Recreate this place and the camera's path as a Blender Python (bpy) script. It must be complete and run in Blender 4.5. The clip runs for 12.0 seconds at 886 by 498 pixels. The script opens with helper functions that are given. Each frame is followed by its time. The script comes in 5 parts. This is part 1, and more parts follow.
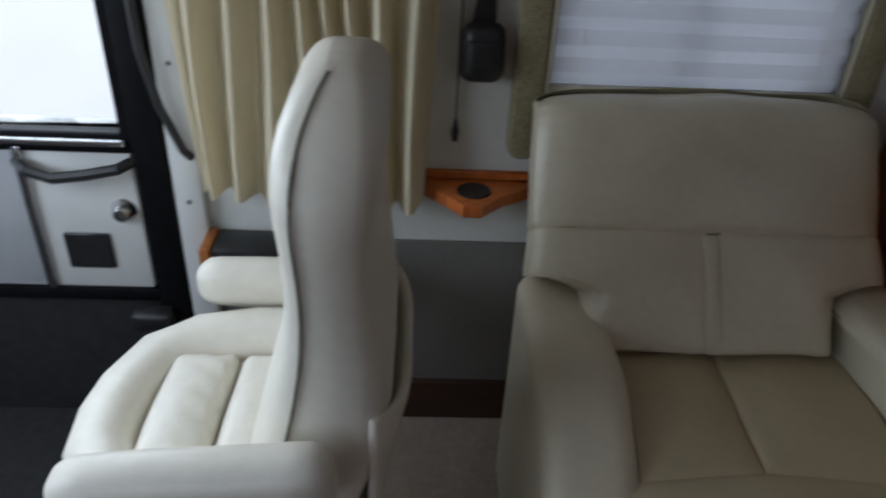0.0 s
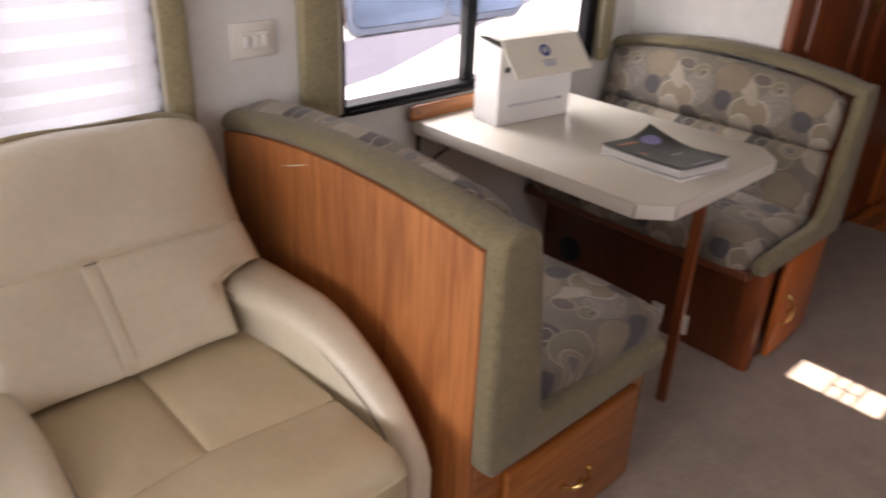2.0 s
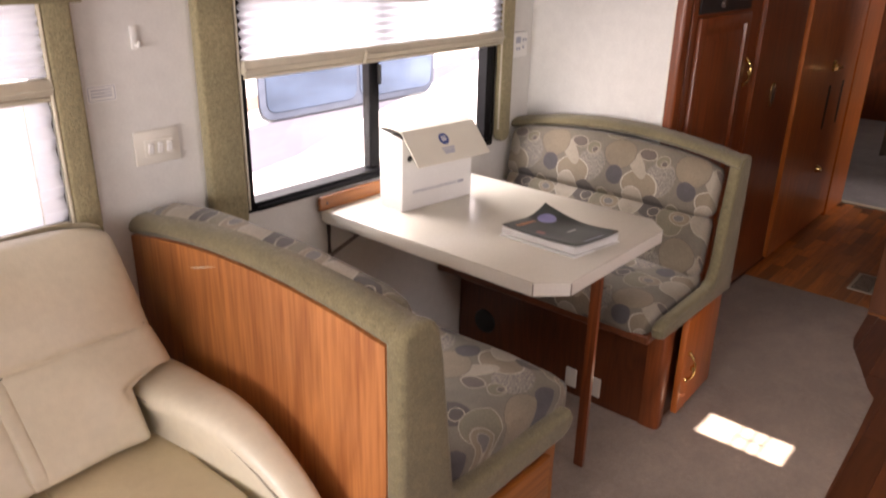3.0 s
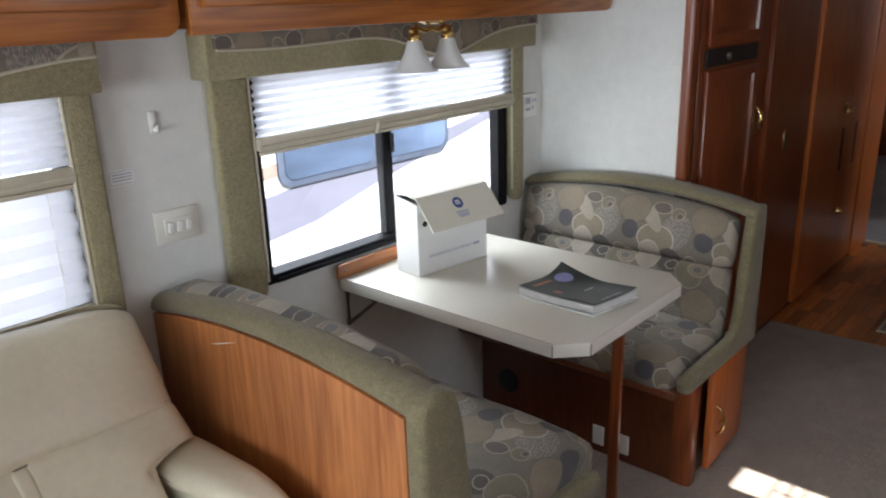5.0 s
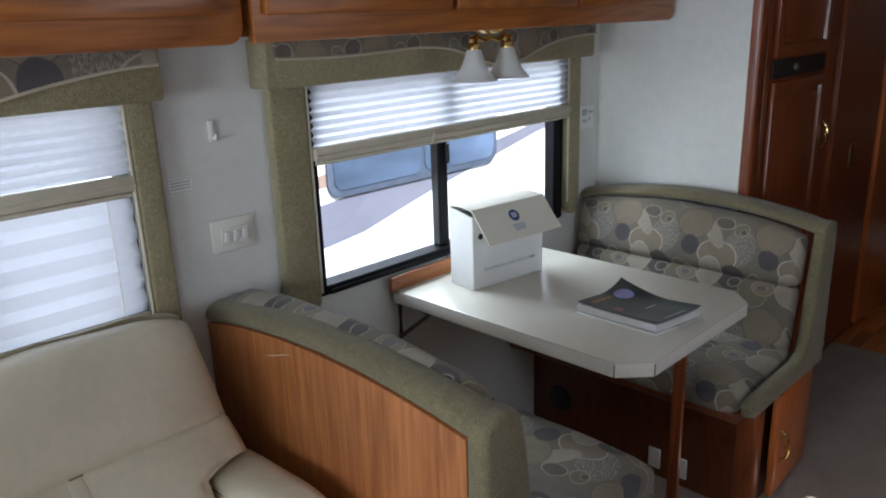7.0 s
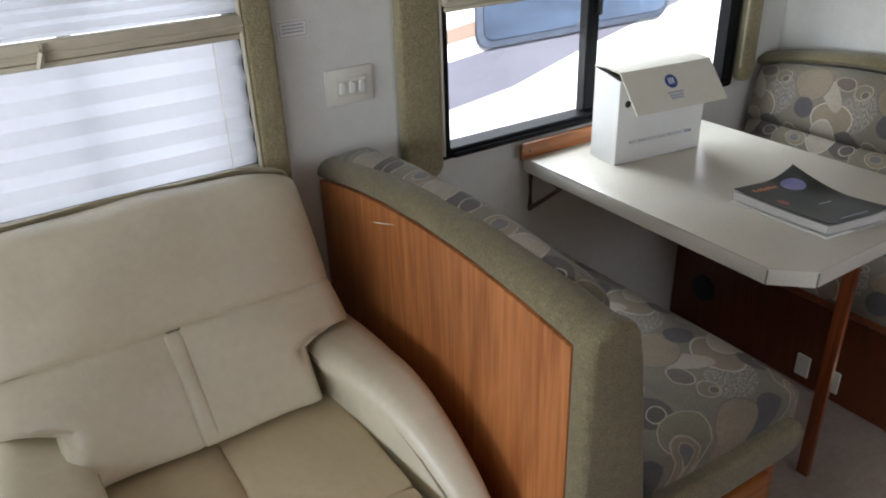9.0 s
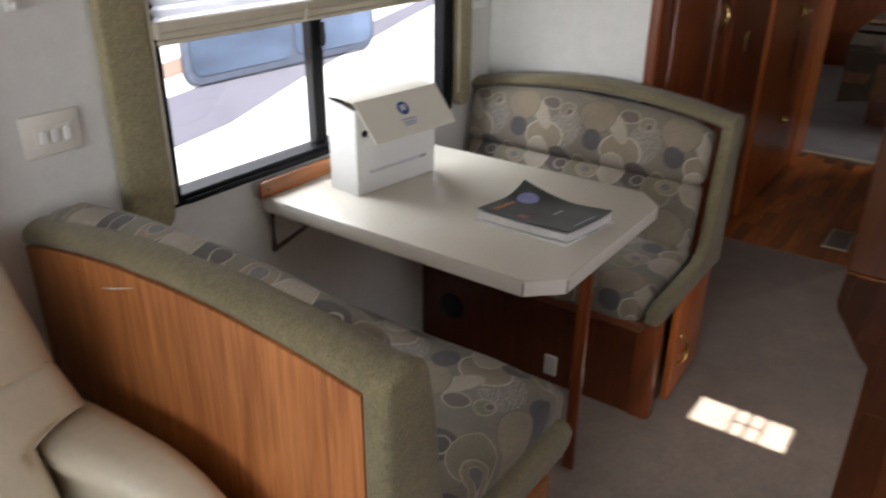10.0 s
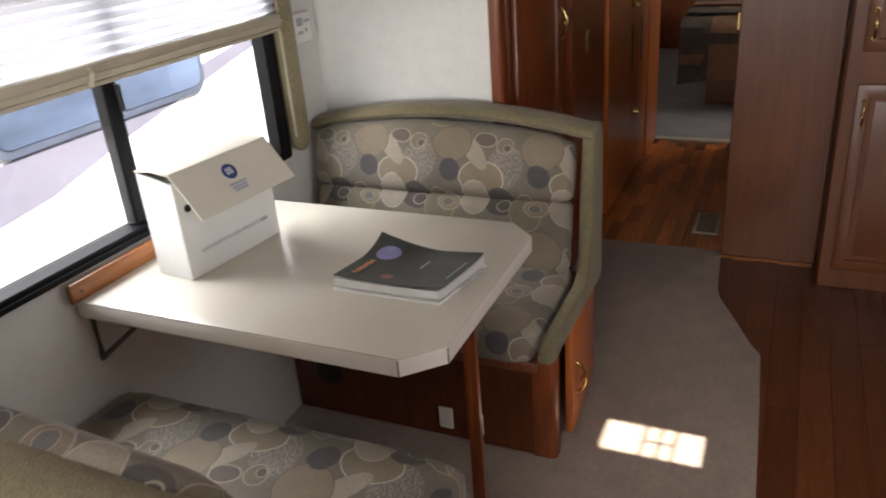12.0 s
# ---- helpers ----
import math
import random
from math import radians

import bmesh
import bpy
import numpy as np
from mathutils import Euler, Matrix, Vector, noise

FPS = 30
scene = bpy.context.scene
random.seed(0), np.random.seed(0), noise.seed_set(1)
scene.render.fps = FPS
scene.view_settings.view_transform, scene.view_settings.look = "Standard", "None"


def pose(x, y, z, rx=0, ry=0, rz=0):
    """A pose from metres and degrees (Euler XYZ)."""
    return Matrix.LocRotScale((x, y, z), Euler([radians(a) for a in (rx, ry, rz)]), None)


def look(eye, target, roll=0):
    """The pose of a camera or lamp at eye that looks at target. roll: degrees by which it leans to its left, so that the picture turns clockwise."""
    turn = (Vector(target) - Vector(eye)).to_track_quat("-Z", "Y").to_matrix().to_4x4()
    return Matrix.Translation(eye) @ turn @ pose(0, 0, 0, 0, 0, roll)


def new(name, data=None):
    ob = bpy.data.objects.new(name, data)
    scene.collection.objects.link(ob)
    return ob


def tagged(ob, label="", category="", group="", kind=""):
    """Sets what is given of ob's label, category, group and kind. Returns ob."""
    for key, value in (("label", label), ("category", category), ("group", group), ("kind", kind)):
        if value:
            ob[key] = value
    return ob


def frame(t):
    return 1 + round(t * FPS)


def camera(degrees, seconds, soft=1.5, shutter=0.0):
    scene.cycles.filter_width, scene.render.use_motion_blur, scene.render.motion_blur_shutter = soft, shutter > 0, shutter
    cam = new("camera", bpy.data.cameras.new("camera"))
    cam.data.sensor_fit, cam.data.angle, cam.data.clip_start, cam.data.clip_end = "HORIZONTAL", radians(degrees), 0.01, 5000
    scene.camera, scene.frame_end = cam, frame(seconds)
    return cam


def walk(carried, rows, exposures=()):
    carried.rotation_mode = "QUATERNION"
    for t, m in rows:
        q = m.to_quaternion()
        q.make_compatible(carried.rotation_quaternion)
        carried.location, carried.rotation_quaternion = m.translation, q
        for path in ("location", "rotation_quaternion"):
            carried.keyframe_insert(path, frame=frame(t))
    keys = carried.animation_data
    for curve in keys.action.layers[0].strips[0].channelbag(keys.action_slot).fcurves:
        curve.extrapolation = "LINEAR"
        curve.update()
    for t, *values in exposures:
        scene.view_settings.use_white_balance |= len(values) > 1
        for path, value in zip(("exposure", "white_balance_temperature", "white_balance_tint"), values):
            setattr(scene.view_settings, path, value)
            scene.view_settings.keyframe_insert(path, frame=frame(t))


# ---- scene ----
PATH = [
    (0, (-0.219, -1.448, 1.429), (-0.141, 0.234, 0.35), 3.0),
    (0.5, (-0.137, -1.472, 1.381), (0.197, 0.236, 0.403), 1.0),
    (1, (-0.02, -1.465, 1.409), (0.513, 0.188, 0.426), -0.7),
    (1.5, (-0.041, -1.495, 1.408), (0.841, 0.023, 0.455), 0.3),
    (2, (-0.078, -1.609, 1.413), (1.168, -0.337, 0.510), 2.5),
    (2.5, (-0.096, -1.655, 1.458), (1.301, -0.512, 0.605), 2.8),
    (3, (-0.073, -1.682, 1.495), (1.342, -0.487, 0.748), 1.2),
    (3.2, (-0.066, -1.682, 1.51), (1.363, -0.471, 0.811), 0.9),
    (4.8, (-0.064, -1.682, 1.517), (1.378, -0.44, 0.902), -1.2),
    (5, (-0.063, -1.696, 1.526), (1.351, -0.423, 0.909), -1.9),
    (5.5, (-0.081, -1.689, 1.534), (1.294, -0.366, 0.935), -2.3),
    (6, (-0.091, -1.685, 1.55), (1.253, -0.323, 0.967), -2.3),
    (6.5, (-0.089, -1.673, 1.541), (1.26, -0.308, 0.978), -2.2),
    (8.5, (0.105, -1.523, 1.447), (1.322, -0.166, 0.623), -0.9),
    (9, (0.116, -1.533, 1.481), (1.062, -0.031, 0.56), -2.1),
    (9.5, (0.18, -1.512, 1.454), (1.308, -0.158, 0.508), -1.8),
    (10, (0.129, -1.433, 1.459), (1.603, -0.387, 0.603), 0.6),
    (10.5, (0.081, -1.38, 1.47), (1.696, -0.51, 0.673), 1.2),
    (11, (0.153, -1.359, 1.45), (1.792, -0.52, 0.668), -0.2),
    (11.5, (0.279, -1.335, 1.444), (1.905, -0.489, 0.643), -2.2),
    (12, (0.364, -1.342, 1.453), (2.008, -0.559, 0.625), -4.7),
]
ROWS = [(t, look(eye, target, roll)) for t, eye, target, roll in PATH]
EXPO = [
    (0.0, 0.25, 5800, 9), (0.5, 0.95, 6150, 14), (1.0, 1.42, 6400, 19), (1.5, 1.80, 6600, 21), (2.5, 2.45, 7500, 28), (3.2, 2.65, 7500, 27),
    (4.8, 2.22, 6250, 12), (5.5, 2.06, 6000, 10), (6.5, 1.72, 5800, 9), (8.5, 1.65, 6100, 9), (9.0, 1.84, 6250, 10), (9.5, 1.75, 6250, 12),
    (10.5, 2.15, 6900, 16), (12.0, 2.18, 6900, 16),
]
cam = camera(60, 12.0, soft=1.9, shutter=0.4)
walk(cam, ROWS, exposures=EXPO)

# ---- world and light ----
SUN_ELEV = radians(50)
world = bpy.data.worlds.new("sky")
scene.world = world
world.use_nodes = True
wn = world.node_tree.nodes
sky = wn.new("ShaderNodeTexSky")
sky.sky_type = "NISHITA"
sky.sun_disc = False
sky.sun_elevation = SUN_ELEV
sky.sun_rotation = radians(180)
wn["Background"].inputs["Strength"].default_value = 0.10
world.node_tree.links.new(sky.outputs["Color"], wn["Background"].inputs["Color"])

sun_data = bpy.data.lights.new("sun", "SUN")
sun_data.energy, sun_data.angle, sun_data.color = 5.0, radians(0.5), (1.0, 0.97, 0.91)
sun = new("sun", sun_data)
sun.matrix_world = look((2.18, -1.08 - 10, 10 * math.tan(SUN_ELEV)), (2.18, -1.08, 0))


def area_lamp(name, eye, target, w, h, power, color=(0.93, 0.97, 1.0)):
    """Area lamp: daylight of an opening, or fill from an unseen, added one."""
    data = bpy.data.lights.new(name, "AREA")
    data.shape, data.size, data.size_y, data.energy, data.color = "RECTANGLE", w, h, power, color
    ob = new(name, data)
    ob.matrix_world = look(eye, target)
    return ob


area_lamp("windscreen_daylight", (-1.82, -0.92, 1.30), (-0.4, -0.55, 0.45), 1.2, 0.6, 13, (0.90, 0.95, 1.0))
area_lamp("driver_window_daylight", (-1.30, -2.47, 1.24), (-0.3, -0.6, 0.75), 0.75, 0.5, 2.2, (0.92, 0.96, 1.0))
area_lamp("cab_door_window_daylight", (-1.27, 0.032, 1.11), (-0.75, -0.8, 0.55), 0.85, 0.6, 5, (0.92, 0.96, 1.0))
# Fill light with no known source; its galley opening and blind are added.
area_lamp("galley_fill_light", (1.52, -2.38, 1.33), (2.8, -0.6, 0.8), 1.0, 0.5, 1.1, (0.9, 0.95, 1.0))
area_lamp("dinette_window_skylight", (1.64, 0.62, 1.85), (1.64, -0.45, 0.75), 1.1, 0.5, 11, (0.88, 0.94, 1.0))
# Added fill for bedroom and passage; the opening behind it is unseen.
area_lamp("bedroom_fill_light", (6.3, -2.4, 1.3), (6.3, -0.6, 0.3), 0.8, 0.5, 5.0, (0.95, 0.97, 1.0))

# ---- materials ----


def mat(name, color, rough=0.5, metal=0.0, bump=(), vary=(), spec=0.5, sheen=0.0, trans=0.0, coat=0.0):
    """A principled surface. vary: rows of (scale, amount, stretch) that mottle the colour; bump: rows of (scale, strength, metres)."""
    m = bpy.data.materials.new(name)
    m.use_nodes = True
    nt = m.node_tree
    b = nt.nodes["Principled BSDF"]
    b.inputs["Base Color"].default_value = (*color, 1)
    b.inputs["Roughness"].default_value = rough
    b.inputs["Metallic"].default_value = metal
    b.inputs["Specular IOR Level"].default_value = spec
    b.inputs["Sheen Weight"].default_value = sheen
    b.inputs["Transmission Weight"].default_value = trans
    b.inputs["Coat Weight"].default_value = coat
    tc = nt.nodes.new("ShaderNodeTexCoord")
    last = None
    for scale, amount, *stretch in vary:
        no = nt.nodes.new("ShaderNodeTexNoise")
        no.inputs["Scale"].default_value = scale
        no.inputs["Detail"].default_value = 5
        src = tc.outputs["Object"]
        if stretch:
            mp = nt.nodes.new("ShaderNodeMapping")
            mp.inputs["Scale"].default_value = stretch[0]
            nt.links.new(src, mp.inputs["Vector"])
            src = mp.outputs["Vector"]
        nt.links.new(src, no.inputs["Vector"])
        mr = nt.nodes.new("ShaderNodeMapRange")
        mr.inputs["From Min"].default_value, mr.inputs["From Max"].default_value = 0.3, 0.7
        mr.inputs["To Min"].default_value, mr.inputs["To Max"].default_value = 1 - amount, 1 + amount
        nt.links.new(no.outputs["Fac"], mr.inputs["Value"])
        mx = nt.nodes.new("ShaderNodeMix")
        mx.data_type, mx.blend_type = "RGBA", "MULTIPLY"
        mx.inputs["Factor"].default_value = 1
        if last:
            nt.links.new(last, mx.inputs["A"])
        else:
            mx.inputs["A"].default_value = (*color, 1)
        nt.links.new(mr.outputs["Result"], mx.inputs["B"])
        last = mx.outputs["Result"]
    if last:
        nt.links.new(last, b.inputs["Base Color"])
    nlast = None
    for scale, strength, dist in bump:
        no = nt.nodes.new("ShaderNodeTexNoise")
        no.inputs["Scale"].default_value = scale
        no.inputs["Detail"].default_value = 3
        nt.links.new(tc.outputs["Object"], no.inputs["Vector"])
        bp = nt.nodes.new("ShaderNodeBump")
        bp.inputs["Strength"].default_value, bp.inputs["Distance"].default_value = strength, dist
        nt.links.new(no.outputs["Fac"], bp.inputs["Height"])
        if nlast:
            nt.links.new(nlast, bp.inputs["Normal"])
        nlast = bp.outputs["Normal"]
    if nlast:
        nt.links.new(nlast, b.inputs["Normal"])
    return m


def wood(name, light, dark, axis="Z", rough=0.35, coat=0.15, per_piece=0.0, fine=1.0, rings=11, pore=0.45):
    """Varnished oak: long grain along one axis, with darker streaks and pores."""
    m = bpy.data.materials.new(name)
    m.use_nodes = True
    nt = m.node_tree
    L = nt.links.new
    b = nt.nodes["Principled BSDF"]
    b.inputs["Roughness"].default_value = rough
    b.inputs["Coat Weight"].default_value = coat
    b.inputs["Coat Roughness"].default_value = 0.25
    tc = nt.nodes.new("ShaderNodeTexCoord")
    oi = nt.nodes.new("ShaderNodeObjectInfo")
    add = nt.nodes.new("ShaderNodeVectorMath")
    add.operation = "MULTIPLY_ADD"
    add.inputs[1].default_value = (7, 7, 7)
    L(oi.outputs["Random"], add.inputs[0])
    L(tc.outputs["Object"], add.inputs[2])
    # broad cathedral figure
    mp = nt.nodes.new("ShaderNodeMapping")
    mp.inputs["Scale"].default_value = [0.9 if a == axis else 6.5 for a in "XYZ"]
    L(add.outputs[0], mp.inputs["Vector"])
    wv = nt.nodes.new("ShaderNodeTexNoise")
    wv.inputs["Scale"].default_value, wv.inputs["Detail"].default_value, wv.inputs["Distortion"].default_value = 1.0, 2, 0.6
    L(mp.outputs["Vector"], wv.inputs["Vector"])
    saw = nt.nodes.new("ShaderNodeMath")
    saw.operation = "MULTIPLY"
    saw.inputs[1].default_value = rings
    L(wv.outputs["Fac"], saw.inputs[0])
    pp = nt.nodes.new("ShaderNodeMath")
    pp.operation = "PINGPONG"
    pp.inputs[1].default_value = 0.5
    L(saw.outputs[0], pp.inputs[0])
    # pores
    mp2 = nt.nodes.new("ShaderNodeMapping")
    mp2.inputs["Scale"].default_value = [6 * fine if a == axis else 120 * fine for a in "XYZ"]
    L(add.outputs[0], mp2.inputs["Vector"])
    po = nt.nodes.new("ShaderNodeTexNoise")
    po.inputs["Scale"].default_value, po.inputs["Detail"].default_value = 1.0, 3
    L(mp2.outputs["Vector"], po.inputs["Vector"])
    mixf = nt.nodes.new("ShaderNodeMath")
    mixf.operation = "MULTIPLY_ADD"
    mixf.inputs[1].default_value = 0.8
    L(pp.outputs[0], mixf.inputs[0])
    pmap = nt.nodes.new("ShaderNodeMapRange")
    pmap.inputs["From Min"].default_value, pmap.inputs["From Max"].default_value = 0.35, 0.7
    pmap.inputs["To Min"].default_value, pmap.inputs["To Max"].default_value = 0.0, pore
    L(po.outputs["Fac"], pmap.inputs["Value"])
    L(pmap.outputs[0], mixf.inputs[2])
    mx = nt.nodes.new("ShaderNodeMix")
    mx.data_type = "RGBA"
    mx.inputs["A"].default_value, mx.inputs["B"].default_value = (*light, 1), (*dark, 1)
    L(mixf.outputs[0], mx.inputs["Factor"])
    out = mx.outputs["Result"]
    # slow mottling, and board to board
    no = nt.nodes.new("ShaderNodeTexNoise")
    no.inputs["Scale"].default_value = 2.5
    L(add.outputs[0], no.inputs["Vector"])
    mr = nt.nodes.new("ShaderNodeMapRange")
    mr.inputs["To Min"].default_value, mr.inputs["To Max"].default_value = 0.75, 1.25
    L(no.outputs["Fac"], mr.inputs["Value"])
    val = mr.outputs["Result"]
    if per_piece:
        r2 = nt.nodes.new("ShaderNodeMapRange")
        r2.inputs["To Min"].default_value, r2.inputs["To Max"].default_value = 1 - per_piece, 1 + per_piece
        L(oi.outputs["Random"], r2.inputs["Value"])
        mm = nt.nodes.new("ShaderNodeMath")
        mm.operation = "MULTIPLY"
        L(val, mm.inputs[0]), L(r2.outputs["Result"], mm.inputs[1])
        val = mm.outputs[0]
    m2 = nt.nodes.new("ShaderNodeMix")
    m2.data_type, m2.blend_type = "RGBA", "MULTIPLY"
    m2.inputs["Factor"].default_value = 1
    L(out, m2.inputs["A"]), L(val, m2.inputs["B"])
    L(m2.outputs["Result"], b.inputs["Base Color"])
    bp = nt.nodes.new("ShaderNodeBump")
    bp.inputs["Strength"].default_value, bp.inputs["Distance"].default_value = 0.25, 0.001
    L(mixf.outputs[0], bp.inputs["Height"])
    L(bp.outputs["Normal"], b.inputs["Normal"])
    return m


def swirl_cloth(name, lean, scale=1.0, shift=(0.0, 0.0)):
    """Woven upholstery: a repeat of ovals, curls and scratchy patches in cream, tan, slate and brown. lean: +1 or -1, how the cloth runs on from back to seat."""
    m = bpy.data.materials.new(name)
    m.use_nodes = True
    nt = m.node_tree
    L = nt.links.new

    def node(kind, **sockets):
        n = nt.nodes.new("ShaderNode" + kind)
        for k, v in sockets.items():
            n.inputs[k.replace("_", " ")].default_value = v
        return n

    b = nt.nodes["Principled BSDF"]
    b.inputs["Roughness"].default_value = 0.85
    b.inputs["Sheen Weight"].default_value = 0.15
    tc = nt.nodes.new("ShaderNodeTexCoord")
    warp = node("TexNoise", Scale=14.0)
    L(tc.outputs["Object"], warp.inputs["Vector"])
    wm = nt.nodes.new("ShaderNodeVectorMath")
    wm.operation = "MULTIPLY_ADD"
    wm.inputs[1].default_value = (0.012, 0.012, 0.012)
    L(warp.outputs["Color"], wm.inputs[0]), L(tc.outputs["Object"], wm.inputs[2])
    xyz = nt.nodes.new("ShaderNodeSeparateXYZ")
    L(wm.outputs[0], xyz.inputs[0])
    run = nt.nodes.new("ShaderNodeMath")
    run.operation = "MULTIPLY_ADD"
    run.inputs[1].default_value = lean
    L(xyz.outputs["X"], run.inputs[0]), L(xyz.outputs["Z"], run.inputs[2])
    along = nt.nodes.new("ShaderNodeMath")
    along.operation = "ADD"
    along.inputs[1].default_value = 0.0
    L(xyz.outputs["Y"], along.inputs[0])
    if lean == 0:
        L(xyz.outputs["X"], along.inputs[1])
    uv = nt.nodes.new("ShaderNodeCombineXYZ")
    L(along.outputs[0], uv.inputs["X"]), L(run.outputs[0], uv.inputs["Y"])
    pu, pv = 0.258 * scale, 0.335 * scale
    cream, pale, tan, olive_c = (0.315, 0.272, 0.205), (0.400, 0.362, 0.285), (0.215, 0.172, 0.115), (0.171, 0.149, 0.097)
    slate, brown, dark, grey = (0.074, 0.067, 0.066), (0.115, 0.092, 0.072), (0.075, 0.064, 0.053), (0.140, 0.127, 0.113)
    # scratchy strokes of the hatched patches
    hatch = node("TexNoise", Scale=1.0, Detail=2.0)
    hm = node("Mapping", Scale=(420 / scale, 95 / scale, 1), Rotation=(0, 0, 0.5))
    L(uv.outputs[0], hm.inputs["Vector"]), L(hm.outputs[0], hatch.inputs["Vector"])
    hr = nt.nodes.new("ShaderNodeValToRGB")
    hr.color_ramp.elements[0].position, hr.color_ramp.elements[0].color = 0.44, (*grey, 1)
    hr.color_ramp.elements[1].position, hr.color_ramp.elements[1].color = 0.60, (*cream, 1)
    L(hatch.outputs["Fac"], hr.inputs["Fac"])
    col = None
    # centre, radii (metres of the repeat), turn, fill, rim, rim width
    ovals = (
        ((0.095, 0.022), (0.052, 0.072), 0.3, "hatch", None, 0),
        ((-0.095, -0.020), (0.066, 0.056), 0.0, tan, pale, 0.07),
        ((-0.076, 0.060), (0.026, 0.062), -0.5, cream, None, 0),
        ((-0.008, 0.092), (0.058, 0.070), 0.2, tan, brown, 0.035),
        ((0.0, 0.0), (0.031, 0.036), 0.0, slate, None, 0),
        ((-0.105, 0.110), (0.034, 0.027), 0.3, brown, cream, 0.13),
        ((0.094, 0.092), (0.026, 0.030), 0.4, olive_c, cream, 0.13),
        ((0.087, 0.084), (0.012, 0.015), 0.6, brown, cream, 0.22),
        ((0.110, -0.090), (0.046, 0.044), 0.4, dark, None, 0),
        ((0.036, -0.118), (0.046, 0.062), -0.2, olive_c, cream, 0.05),
        ((-0.072, -0.082), (0.042, 0.058), 0.15, cream, pale, 0.06),
        ((0.006, -0.098), (0.036, 0.034), 0.0, tan, cream, 0.12),
        ((0.010, -0.100), (0.018, 0.017), 0.0, grey, cream, 0.14),
        ((0.098, -0.096), (0.020, 0.026), 0.5, dark, cream, 0.15),
    )
    for (cu, cv), (ru, rv), ang, fill, rim, width in ovals:
        off = nt.nodes.new("ShaderNodeVectorMath")
        off.operation = "SUBTRACT"
        off.inputs[1].default_value = (cu * scale + shift[0], cv * scale + shift[1], 0)
        L(uv.outputs[0], off.inputs[0])
        wrap = nt.nodes.new("ShaderNodeVectorMath")
        wrap.operation = "WRAP"
        wrap.inputs[1].default_value, wrap.inputs[2].default_value = (pu / 2, pv / 2, 1), (-pu / 2, -pv / 2, -1)
        L(off.outputs[0], wrap.inputs[0])
        mp = nt.nodes.new("ShaderNodeMapping")
        mp.vector_type = "TEXTURE"
        mp.inputs["Rotation"].default_value = (0, 0, ang)
        mp.inputs["Scale"].default_value = (ru * scale, rv * scale, 1)
        L(wrap.outputs[0], mp.inputs["Vector"])
        ln = nt.nodes.new("ShaderNodeVectorMath")
        ln.operation = "LENGTH"
        L(mp.outputs[0], ln.inputs[0])
        inside = node("MapRange", From_Min=0.96, From_Max=1.04, To_Min=1.0, To_Max=0.0)
        L(ln.outputs["Value"], inside.inputs["Value"])
        mx = nt.nodes.new("ShaderNodeMix")
        mx.data_type = "RGBA"
        L(inside.outputs[0], mx.inputs["Factor"])
        if col:
            L(col, mx.inputs["A"])
        else:
            mx.inputs["A"].default_value = (0.162, 0.139, 0.102, 1)
        if fill == "hatch":
            L(hr.outputs["Color"], mx.inputs["B"])
        else:
            mx.inputs["B"].default_value = (*fill, 1)
        col = mx.outputs["Result"]
        if rim:
            rg = nt.nodes.new("ShaderNodeMath")
            rg.operation = "COMPARE"
            rg.inputs[1].default_value, rg.inputs[2].default_value = 1 - width / 2, width / 2
            L(ln.outputs["Value"], rg.inputs[0])
            mr = nt.nodes.new("ShaderNodeMix")
            mr.data_type = "RGBA"
            mr.inputs["B"].default_value = (*rim, 1)
            L(rg.outputs[0], mr.inputs["Factor"]), L(col, mr.inputs["A"])
            col = mr.outputs["Result"]
    weave = node("TexNoise", Scale=300.0, Detail=2.0)
    L(tc.outputs["Object"], weave.inputs["Vector"])
    wr = node("MapRange", To_Min=0.6, To_Max=1.4)
    L(weave.outputs["Fac"], wr.inputs["Value"])
    worn = node("TexNoise", Scale=9.0, Detail=4.0)
    L(tc.outputs["Object"], worn.inputs["Vector"])
    w2 = node("MapRange", From_Min=0.3, From_Max=0.7, To_Min=0.78, To_Max=1.04)
    L(worn.outputs["Fac"], w2.inputs["Value"])
    for src in (wr.outputs["Result"], w2.outputs["Result"]):
        m2 = nt.nodes.new("ShaderNodeMix")
        m2.data_type, m2.blend_type = "RGBA", "MULTIPLY"
        m2.inputs["Factor"].default_value = 1
        L(col, m2.inputs["A"]), L(src, m2.inputs["B"])
        col = m2.outputs["Result"]
    L(col, b.inputs["Base Color"])
    bp = node("Bump", Strength=0.4, Distance=0.001)
    L(weave.outputs["Fac"], bp.inputs["Height"])
    L(bp.outputs["Normal"], b.inputs["Normal"])
    return m


